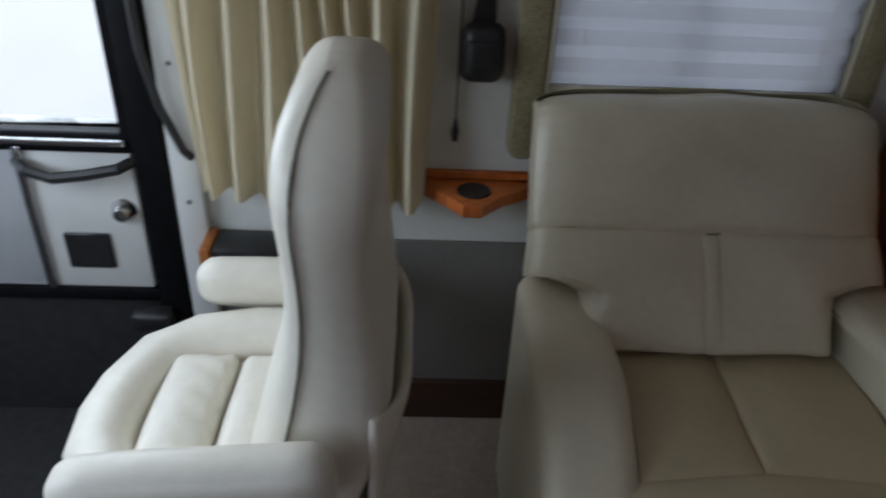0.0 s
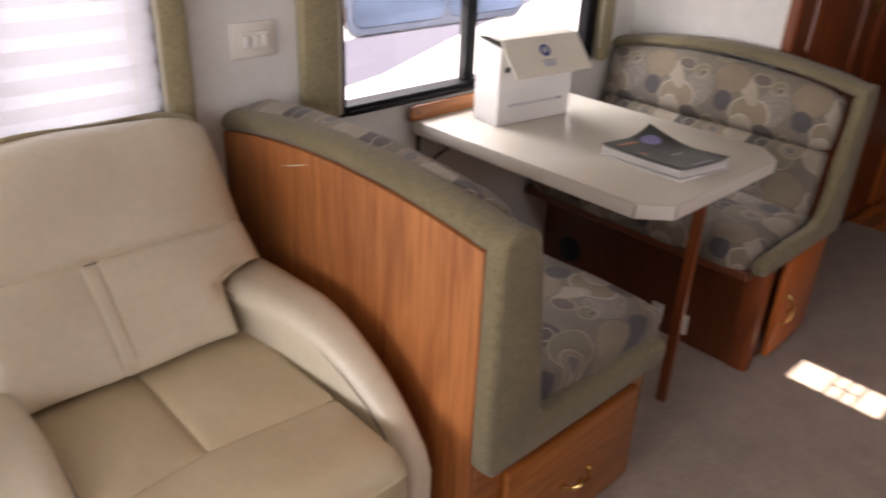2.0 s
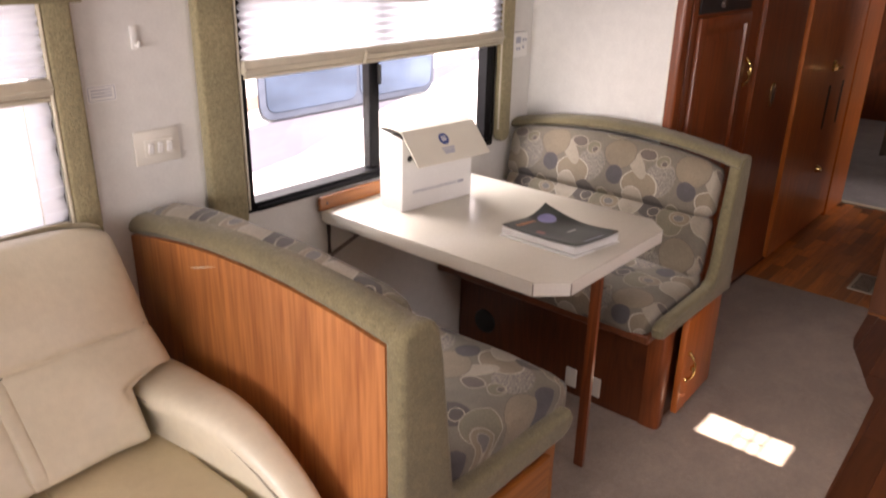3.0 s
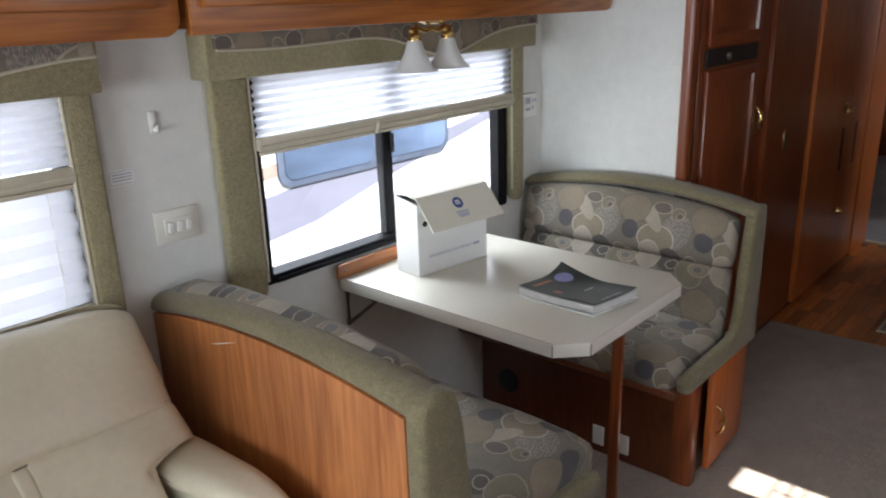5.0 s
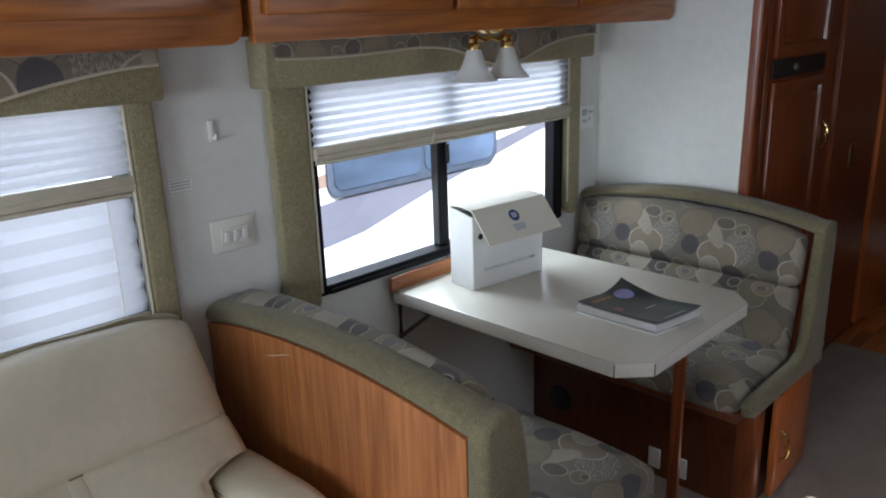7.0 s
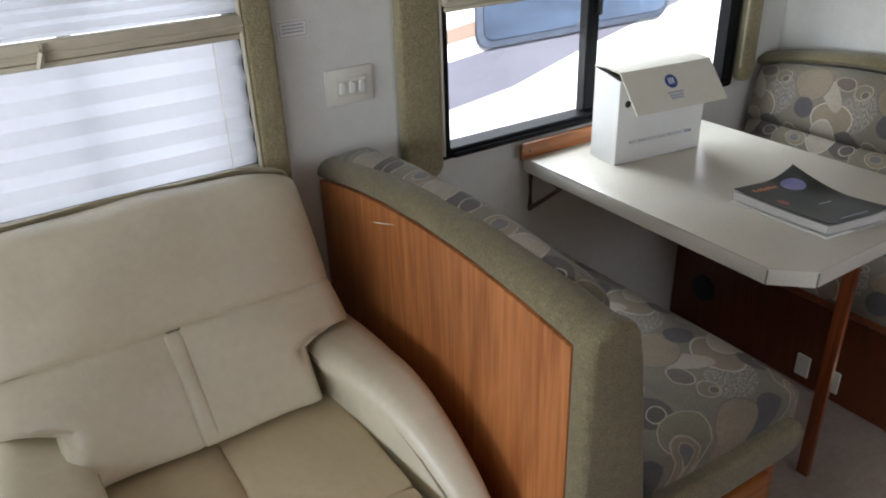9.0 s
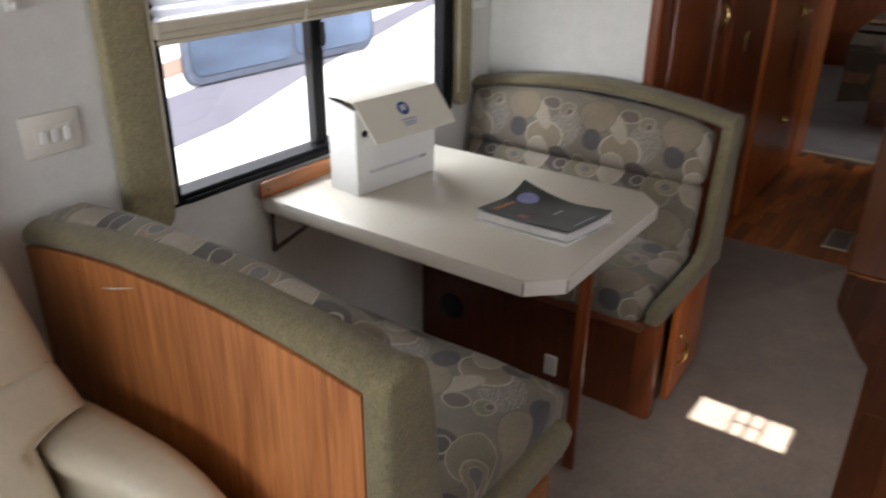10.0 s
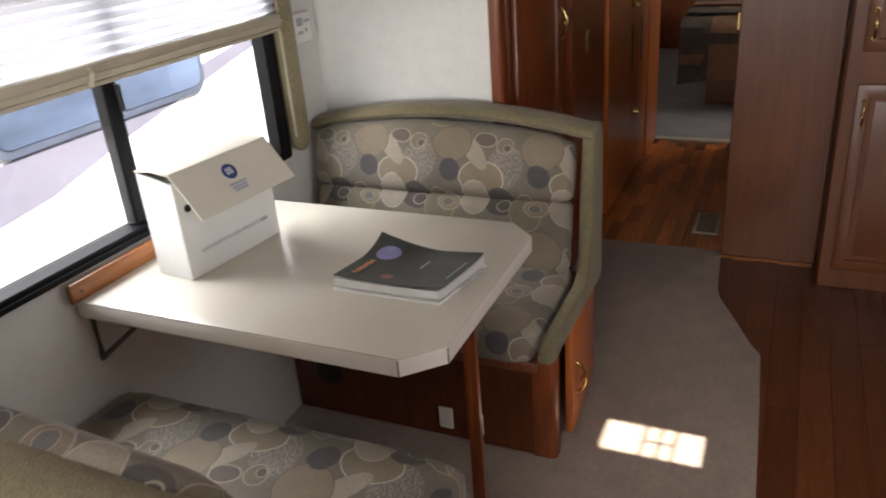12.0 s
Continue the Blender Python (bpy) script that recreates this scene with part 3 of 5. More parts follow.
# carpet: one sheet with the cut edge towards the galley
pts = [(-0.8, 0.0), (-0.8, -1.42), (0.8, -1.41), (2.03, -1.372), (2.45, -1.358), (2.74, -1.345)]
pts += [(2.80, -1.31), (2.95, -1.25), (3.10, -1.185), (3.19, -1.165), (3.48, -1.15), (3.535, -1.148), (3.535, -0.58), (2.45, -0.58), (2.45, 0.0)]
setting("carpet", prism(pts, -0.012, 0.0, "z", 0.004), carpet_mat, "worn taupe pile carpet with a cut edge", "carpet")
setting("carpet_cab", box(X0, -2.4, -0.012, -0.801, 0.0, -0.001, 0.002), dark_mat, "dark floor lining in the driving cab", "carpet")
setting("carpet_bedroom", box(5.14, YB, -0.012, X1, 0.0, 0.002, 0.003), blue_carpet, "grey carpet in the bedroom", "carpet")
setting("trim_threshold", box(5.09, -1.15, -0.012, 5.14, HALL_Y, 0.006, 0.003), cream_rail, "pale threshold strip at the bedroom", "trim")

# outer ground
bm = bmesh.new()
bmesh.ops.create_grid(bm, x_segments=8, y_segments=8, size=300, matrix=Matrix.Translation((0, 0, -0.75)))
setting("ground", bm, asphalt, "grey asphalt yard outside", "ground")

# passage
setting("wall_passage_left", box(2.45, HALL_Y + 0.02, 0, 5.1, 0.0, CEIL, 0), cherry_z, "dark wood core behind the passage fronts", "wall")
setting("wall_passage_right", box(3.60, -2.45, 0, 5.1, -1.15, CEIL, 0), fridge_wood, "brown wooden side wall of the passage", "wall")
setting("wall_bedroom_left", box(5.1, HALL_Y + 0.1, 0, 5.14, 0, CEIL, 0), cherry_z, "dark wooden bedroom bulkhead", "wall")

# ---- window over the dinette ----
MINUS_Y, PLUS_X = (0, -1, 0), (1, 0, 0)


def frame_rect(x0, z0, x1, z1, w, y0, y1, bev=0.003):
    bm = bmesh.new()
    loops = [[bm.verts.new((x, y, z)) for x, z in ((a, c), (b, c), (b, d), (a, d))] for y in (y0, y1) for a, c, b, d in ((x0, z0, x1, z1), (x0 + w, z0 + w, x1 - w, z1 - w))]
    for p, q in ((0, 1), (1, 3), (3, 2), (2, 0)):
        for i in range(4):
            bm.faces.new((loops[p][i], loops[p][(i + 1) % 4], loops[q][(i + 1) % 4], loops[q][i]))
    bmesh.ops.recalc_face_normals(bm, faces=bm.faces)
    if bev:
        bmesh.ops.bevel(bm, geom=list(bm.edges), offset=bev, segments=1, profile=0.5, affect="EDGES")
    return bm


def plane_pane(x0, z0, x1, z1, y):
    bm = bmesh.new()
    bm.faces.new([bm.verts.new(p) for p in ((x0, y, z0), (x1, y, z0), (x1, y, z1), (x0, y, z1))])
    return bm


w2 = tagged(thing("window_2", (1.637, 0.02, 0.795), "black framed sliding window over the dinette table", "window"), kind="structure")
part("window_frame", frame_rect(1.083, 0.793, 2.177, 1.402, 0.026, -0.012, 0.05), black_alu, w2)
part("sill_track", box(1.115, -0.020, 0.795, 2.16, -0.0125, 0.808, 0.002), black_alu, w2)
part("mullion", box(1.568, 0.008, 0.82, 1.610, 0.044, 1.376, 0.004), black_alu, w2)
part("latch", box(1.596, -0.004, 1.08, 1.609, 0.0075, 1.14, 0.003), black_plastic, w2)
part("side_jamb", box(2.125, -0.0115, 0.82, 2.151, 0.03, 1.376, 0.002), black_alu, w2)
for a, b, yy in ((1.109, 1.567, 0.012), (1.611, 2.15, 0.024)):
    p = part("pane", plane_pane(a, 0.82, b, 1.376, yy), glass, w2, "clear glass", False)
    p.visible_shadow = False

w1 = tagged(thing("window_1", (0.343, 0.02, 0.875), "black framed window behind the recliner", "window"), kind="structure")
part("window_frame", frame_rect(0.028, 0.873, 0.622, 1.402, 0.02, 0.004, 0.05), black_alu, w1)
p = part("pane", plane_pane(0.048, 0.893, 0.602, 1.38, 0.03), glass, w1, "clear glass", False)
p.visible_shadow = False
part("mullion", box(0.294, 0.034, 0.893, 0.318, 0.050, 1.382, 0.003), black_alu, w1)
part("window_sill", box(0.03, -0.02, 0.842, 0.620, 0.0, 0.874, 0.004, 2), olive_light, w1, "olive cloth sill")


def blind(name, x0, x1, top, mid, low, lower, label, dy=0.0):
    t = thing(name, ((x0 + x1) / 2, -0.02, top), label, "blind")
    part("pleated_cloth", pleats(x0, x1, mid + 0.018, top, -0.012 - dy, 0.021, 0.014, seed=x0), blind_cloth, t, "white pleated cloth")
    part("bottom_rail", box(x0 - 0.004, -0.034 - dy, mid - 0.018, x1 + 0.004, -0.014 - dy, mid + 0.018, 0.005, 2), cream_rail, t, "cream rail")
    part("rail_lip", tube([(x0 - 0.002 + (x1 - x0 + 0.004) * i / 10, -0.036 - dy, mid - 0.004 + 0.0015 * math.sin(i * 2.1)) for i in range(11)], 0.0035, 6), cream_rail, t)
    part("hem", box(x0, -0.030 - dy, mid - 0.030, x1, -0.018 - dy, mid - 0.019, 0.004, 2), cream_rail, t)
    part("lift_tab", tube([((x0 * 0.62 + x1 * 0.38), -0.036 - dy, mid + 0.012), ((x0 * 0.62 + x1 * 0.38), -0.042 - dy, mid), ((x0 * 0.62 + x1 * 0.38) - 0.01, -0.040 - dy, mid - 0.025)], 0.006, 6), cream_rail, t)
    if lower:
        part("sheer_cloth", pleats(x0, x1, low + 0.012, mid - 0.004, -0.0005, 0.052, 0.011, seed=x0 + 5), sheer_cloth, t, "thin white night cloth")
        part("foot_rail", box(x0, -0.026, low - 0.006, x1, -0.004, low + 0.013, 0.004, 2), cream_rail, t)
        for s in (0.1, 0.9):
            xx = x0 + (x1 - x0) * s
            part("cord", tube([(xx, -0.0215, low), (xx, -0.0215, mid)], 0.0012, 5), ivory, t)
    return t


blind("pleated_blind", 1.086, 2.172, 1.385, 1.186, 0, False, "white pleated blind half drawn with cream rail", 0.012)
blind("pleated_blind", 0.036, 0.615, 1.385, 1.195, 0.885, True, "white two-part pleated blind drawn fully down")


def valance(x0, x1, z0, z1, side_l, side_r, foot_l, foot_r, label, pattern, low, wide):
    """Cloth-covered box over a window with padded side strips."""
    t = thing("window_valance", ((x0 + x1) / 2, 0, z0), label, "valance")
    bm = prism([(0.0, z0), (-0.075, z0), (-0.08, z0 + 0.01), (-0.08, z1 - 0.005), (-0.07, z1), (0.0, z1)], x0, x1, "x", 0.004)
    part("cornice", bm, olive_light, t, "olive tweed cornice")
    n = 40
    wave = []
    for i in range(n + 1):
        s = i / n
        d = (z1 - z0) * (0.34 + 0.05 * math.sin(s * 11) + 0.58 * math.exp(-((s - low) / wide) ** 2))
        wave.append((x0 + 0.02 + (x1 - x0 - 0.03) * s, max(z0 + 0.004, z1 - 0.004 - d)))
    part("swag", prism(wave + [(x1 - 0.01, z1 - 0.004), (x0 + 0.02, z1 - 0.004)], -0.093, -0.0785, "y", 0.004), pattern, t, "patterned swag panel")
    part("cord", tube([(x, -0.0935, z) for x, z in wave[::2]], 0.0035, 6), cream_rail, t, "cream cord along the swag")
    for (a, b), foot, side in ((side_l, foot_l, "l"), (side_r, foot_r, "r")):
        pts = rounded(a, foot, b, z0 - 0.001, min(0.035, (b - a) * 0.45), 6, "ab")
        part("side_strip", prism(pts, -0.036, -0.001, "y", 0.010, 3), olive_light, t, "olive tweed side strip")
        edge = b + 0.003 if side == "l" else a - 0.003
        part("piping", tube([(edge, -0.030, z) for z in (foot + 0.05, (foot + z0) / 2, z0 - 0.004)], 0.004, 6), cream_rail, t, "cream cord")
    return t


valance(0.938, 2.262, 1.362, 1.474, (0.967, 1.074), (2.186, 2.252), 0.762, 0.80, "olive cloth valance with oval pattern over dinette window", swirl, 0.62, 0.14)
valance(-0.055, 0.686, 1.364, 1.474, (-0.035, 0.030), (0.618, 0.680), 0.742, 0.742, "olive cloth valance with large oval pattern over side window", swirl_big, 0.40, 0.24)

# Unseen shade over the added bedroom opening, to hold the sun back.
for x0, x1, z0, z1 in ((5.88, 6.72, 1.03, 1.57),):
    t = thing("pleated_blind", ((x0 + x1) / 2, YB + 0.01, z0), "unseen closed cream pleated shade over an added bedroom opening", "blind")
    part("pleated_cloth", pleats(x0, x1, z0, z1, YB + 0.018, 0.03, 0.012, seed=x0), curtain_m, t)

# Unseen blind over an added opening; it spreads the sun as fill.
t = thing("pleated_blind", (1.52, YB + 0.01, 1.0), "unseen white pleated blind over the added galley light opening", "blind")
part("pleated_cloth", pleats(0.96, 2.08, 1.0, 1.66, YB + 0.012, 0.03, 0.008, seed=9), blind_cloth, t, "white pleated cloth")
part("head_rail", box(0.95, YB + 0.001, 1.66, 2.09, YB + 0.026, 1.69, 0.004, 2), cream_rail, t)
# Unseen bars in the wall slot, added to break the sun patch into dots.
t = thing("sun_patch_bars", (2.18, YB + 0.004, 1.46), "unseen thin bars added across the sun slot to break up its patch", "blind")
for z in (1.546, 1.596, 1.649):
    part("patch_bar", box(2.108, YB + 0.002, z - 0.0035, 2.250, YB + 0.006, z + 0.0035, 0.001), ivory, t)
part("patch_bar", box(2.175, YB + 0.0015, 1.552, 2.183, YB + 0.0055, 1.643, 0.001), ivory, t)

# ---- wall fittings ----
t = thing("switch_plate", (0.848, 0, 0.984), "ivory wall plate with three rocker switches", "switch")
part("plate", box(0.790, -0.008, 0.984, 0.907, -0.0005, 1.066, 0.004, 2), ivory, t)
part("bezel", box(0.812, -0.012, 1.003, 0.888, -0.0085, 1.045, 0.002), ivory, t)
for i in range(3):
    x = 0.826 + i * 0.024
    part("rocker", turn(box(-0.007, -0.006, -0.013, 0.007, 0.0, 0.013, 0.002), pose(x, -0.0125, 1.024, 9, 0, 0)), white_plastic, t)
t = thing("thermostat", (2.305, 0, 1.10), "white square thermostat with small display and buttons", "thermostat")
part("case", box(2.258, -0.024, 1.100, 2.351, -0.0005, 1.186, 0.005, 2), white_plastic, t)
part("display", box(2.275, -0.0265, 1.150, 2.305, -0.0245, 1.172, 0.001), ink_grey, t, "grey display")
for x, z in ((2.320, 1.16), (2.320, 1.135), (2.283, 1.13), (2.297, 1.13), (2.335, 1.16)):
    part("button", box(x - 0.004, -0.0275, z - 0.005, x + 0.004, -0.0245, z + 0.005, 0.001), ink_grey, t)
t = thing("wall_label", (0.733, 0, 1.143), "small white notice sticker with grey lines", "sticker")
part("sheet", box(0.699, -0.0015, 1.145, 0.767, -0.0004, 1.182, 0.0003), white_plastic, t)
part("border", frame_rect(0.702, 1.148, 0.764, 1.179, 0.0015, -0.0021, -0.0016, 0), ink_grey, t)
for z in (1.156, 1.163, 1.170):
    part("text_line", box(0.708, -0.0021, z, 0.757, -0.0016, z + 0.0028, 0), ink_grey, t)
t = thing("wall_hook", (0.823, 0, 1.25), "small white plastic tie-back hook", "hook")
bm = box(0.815, -0.007, 1.252, 0.832, -0.0005, 1.303, 0.003, 2)
tube([(0.824, -0.006, 1.262), (0.825, -0.018, 1.258), (0.826, -0.02, 1.27)], 0.0035, 6, bm=bm)
part("hook_body", bm, white_plastic, t)

# ---- overhead cabinets ----
CAB_F, CAB_Z = -0.30, 1.475


def overhead(x0, x1, doors, round_l, round_r):
    t = thing("overhead_cabinet", ((x0 + x1) / 2, 0, CAB_Z), "oak overhead cabinet with raised panel doors and brass pulls", "cabinet", "overhead cabinets")
    part("body", box(x0 + 0.004, CAB_F + 0.022, CAB_Z + 0.012, x1 - 0.004, -0.001, CEIL - 0.001, 0.002), oak_x, t)
    keys = ("a" if round_l else "") + ("b" if round_r else "")
    part("face_frame", prism(rounded(x0, CAB_Z, x1, CEIL - 0.002, 0.035, 6, keys), CAB_F, CAB_F + 0.022, "y", 0.004, 2), oak_x, t)
    part("light_rail", box(x0 + 0.01, CAB_F + 0.023, CAB_Z + 0.002, x1 - 0.01, CAB_F + 0.04, CAB_Z + 0.0115, 0.002), oak_x, t)
    for a, b in doors:
        d = panel_door(t, a, CAB_Z + 0.052, b, CEIL - 0.04, CAB_F - 0.001, oak_x, oak_x, border=0.05)
        part("handle", handle_bow(((a + b) / 2, CAB_F - 0.019, CAB_Z + 0.092), PLUS_X, MINUS_Y, 0.088), brass, d, "brass pull")
    return t


overhead(-0.45, 0.757, [(-0.41, 0.12), (0.16, 0.70)], False, True)
overhead(0.778, 2.400, [(0.80, 1.315), (1.333, 1.820), (1.838, 2.365)], False, True)

# ---- dinette lamp ----
t = thing("dinette_lamp", (1.535, -0.24, 1.475), "brass two-arm lamp with frosted bell shades under cabinet", "lamp")
part("canopy", lathe([(0.0, -0.022), (0.03, -0.02), (0.055, -0.006), (0.055, 0.0)], (1.535, -0.24, CAB_Z + 0.011), 20), brass, t)
part("stem_bar", tube([(1.475, -0.24, 1.458), (1.51, -0.24, 1.448), (1.535, -0.24, 1.455), (1.56, -0.24, 1.448), (1.595, -0.24, 1.458)], 0.006, 8), brass, t)
for x in (1.468, 1.602):
    s = 1 if x > 1.53 else -1
    part("arm", tube([(x - s * 0.03, -0.24, 1.452), (x - s * 0.012, -0.24, 1.462), (x, -0.24, 1.455), (x, -0.24, 1.44)], 0.005, 8), brass, t)
    part("socket", lathe([(0.0, 0.026), (0.010, 0.025), (0.015, 0.018), (0.013, 0.010), (0.018, 0.003), (0.018, -0.012), (0.0, -0.012)], (x, -0.24, 1.435), 14), brass, t)
    prof = [(0.017, 0.0), (0.020, -0.004), (0.024, -0.018), (0.030, -0.035), (0.040, -0.055), (0.053, -0.072), (0.064, -0.080), (0.062, -0.081), (0.050, -0.073), (0.037, -0.055), (0.027, -0.035), (0.020, -0.012)]
    part("shade", lathe(prof, (x, -0.24, 1.427), 28), frost, t, "frosted glass bell shade")

# ---- dinette table ----
TT = 0.745
t = thing("dinette_table", (1.64, -0.42, 0), "beige laminate dinette table with clipped corners and red-brown leg", "table")
tab = [(1.345, -0.006), (1.336, -0.03), (1.334, -0.776), (1.400, -0.842), (1.885, -0.842), (1.951, -0.776), (1.951, -0.03), (1.942, -0.006)]
part("tabletop", prism(tab, TT - 0.004, TT, "z", 0.0015), laminate, t)
part("edge_band", prism(tab, TT - 0.038, TT - 0.0042, "z", 0.001), laminate_edge, t, "pale laminate edge band")
for x, y in ((1.334, -0.776), (1.400, -0.842), (1.885, -0.842)):
    part("edge_joint", box(x - 0.0012, y - 0.0012, TT - 0.037, x + 0.0012, y + 0.0012, TT - 0.005, 0), seam, t, "dark joint of the edge band")
part("leg", prism([(1.687, -0.770), (1.700, -0.770), (1.705, -0.763), (1.705, -0.740), (1.687, -0.740)], 0.001, TT - 0.039, "z", 0.004), cherry_z, t, "red-brown wooden drop leg")
part("leg_hinge", box(1.66, -0.78, TT - 0.052, 1.73, -0.70, TT - 0.039, 0.003), steel_dark, t)
bm = tube([(1.372, -0.004, 0.695), (1.368, -0.010, 0.585), (1.345, -0.16, 0.700), (1.372, -0.004, 0.703)], 0.0085, 8)
part("support_bracket", bm, steel_dark, t, "brown folding wire bracket")
part("support_bracket", tube([(1.915, -0.004, 0.695), (1.918, -0.010, 0.585), (1.93, -0.16, 0.700), (1.915, -0.004, 0.703)], 0.006, 6), steel_dark, t)
t = thing("wall_cleat", (1.64, -0.012, TT), "oak rail along the wall end of the table", "rail")
part("board", prism(rounded(1.318, TT + 0.001, 1.955, TT + 0.044, 0.012, 4, "cd"), -0.034, -0.021, "y", 0.003), oak_x, t)
for x in (1.345, 1.93):
    part("screw", turn(lathe([(0, 0.002), (0.004, 0.0015), (0.0045, 0)], (0, 0, 0), 10), pose(x, -0.0345, TT + 0.022, 90, 0, 0)), steel_dark, t)

# ---- benches ----


def arch(y, z_wall, rise, z_end, y_end):
    s = y / y_end
    return z_wall * (1 - s) + z_end * s + rise * 4 * s * (1 - s)


BY = -0.872       # free end of both benches
PX = 0.752        # cabin side of the near bench's wooden back


def near_bench():
    t = thing("dinette_bench", (1.05, -0.44, 0), "dinette bench with oak back panel and olive oval-patterned cushions", "bench", "dinette benches")
    n = 20
    ys = [-0.004 + (BY + 0.014 + 0.004) * i / n for i in range(n + 1)]
    top = [(y, arch(y, 0.822, 0.042, 0.838, BY)) for y in ys]
    wood_pts = [(ys[0], 0.0)] + top + [(ys[-1], 0.0)]
    part("back_panel", prism(wood_pts, PX, PX + 0.018, "x", 0.0015), oak_panel, t, "orange oak veneer back panel")
    part("scratch", prism([(-0.252, 0.8120), (-0.285, 0.8225), (-0.322, 0.8345), (-0.358, 0.8450), (-0.320, 0.8315), (-0.284, 0.8195)], PX - 0.0006, PX - 0.0001, "x"), card_flap, t, "pale scratch")
    # padded border over the top edge and down the free end
    bm = bmesh.new()
    rings = []
    y_top = [-0.004 + (BY - 0.002 + 0.004) * i / n for i in range(n + 1)]
    line = [(y, arch(y, 0.822, 0.042, 0.838, BY) + 0.004) for y in y_top]
    cx = PX + 0.042
    for i, (y, z) in enumerate(line):
        rings.append([bm.verts.new((cx + 0.046 * math.cos(a) * (1 if abs(math.cos(a)) < 0.8 else 0.98), y, z + 0.014 + 0.030 * math.sin(a) * (1.0 if math.sin(a) > 0 else 0.75) + 0.0018 * noise.noise((y * 14, a, 3)))) for a in [2 * math.pi * k / 16 for k in range(16)]])
    for a, b in zip(rings, rings[1:]):
        for k in range(16):
            bm.faces.new((a[k], a[(k + 1) % 16], b[(k + 1) % 16], b[k]))
    bm.faces.new(rings[0][::-1]), bm.faces.new(rings[-1])
    bmesh.ops.recalc_face_normals(bm, faces=bm.faces)
    part("top_border", bm, olive, t, "olive tweed padded top border")
    # L-shaped padded end
    ell = [(PX - 0.006, 0.40), (PX + 0.02, 0.372), (1.32, 0.372), (1.352, 0.385), (1.365, 0.412), (1.35, 0.436), (1.26, 0.440)]
    ell += [(PX + 0.175, 0.450), (PX + 0.150, 0.47), (PX + 0.134, 0.60), (PX + 0.110, 0.80), (PX + 0.098, 0.855), (PX + 0.088, 0.872), (PX + 0.068, 0.883), (PX + 0.040, 0.886), (PX + 0.015, 0.880), (PX - 0.001, 0.866), (PX - 0.005, 0.845)]
    part("end_border", prism(ell, BY - 0.034, BY + 0.0125, "y", 0.014, 3), olive, t, "olive tweed padded end")
    part("seat_cushion", cushion(1.165, -0.442, 0.436, 0.245, 0.428, 0.060, 0.04, 12, (0.008, 0.0, 0.014), 0.004), swirl_near, t, "patterned seat cushion")
    m = Matrix.Rotation(radians(-7), 3, "Y")
    part("back_cushion", cushion(PX + 0.100, -0.420, 0.660, 0.050, 0.408, 0.232, 0.04, 12, (0.018, 0.0, 0.006), 0.004, m, bend=lambda p, u: (p.x, p.y, p.z + 0.028 * (1 - u.y ** 2) * (u.z > 0) * u.z)), swirl_near, t, "patterned back cushion with gathered top")
    base = part("base", box(PX + 0.02, BY + 0.012, 0.001, 1.36, -0.003, 0.365, 0.003), oak_x, t, "oak bench base")
    dr = part("drawer_front", box(PX + 0.10, BY - 0.008, 0.03, 1.31, BY + 0.011, 0.315, 0.005, 2), oak_x, base)
    part("handle", handle_bow((1.09, BY - 0.008, 0.165), PLUS_X, MINUS_Y, 0.095), brass, dr, "brass pull")
    return t


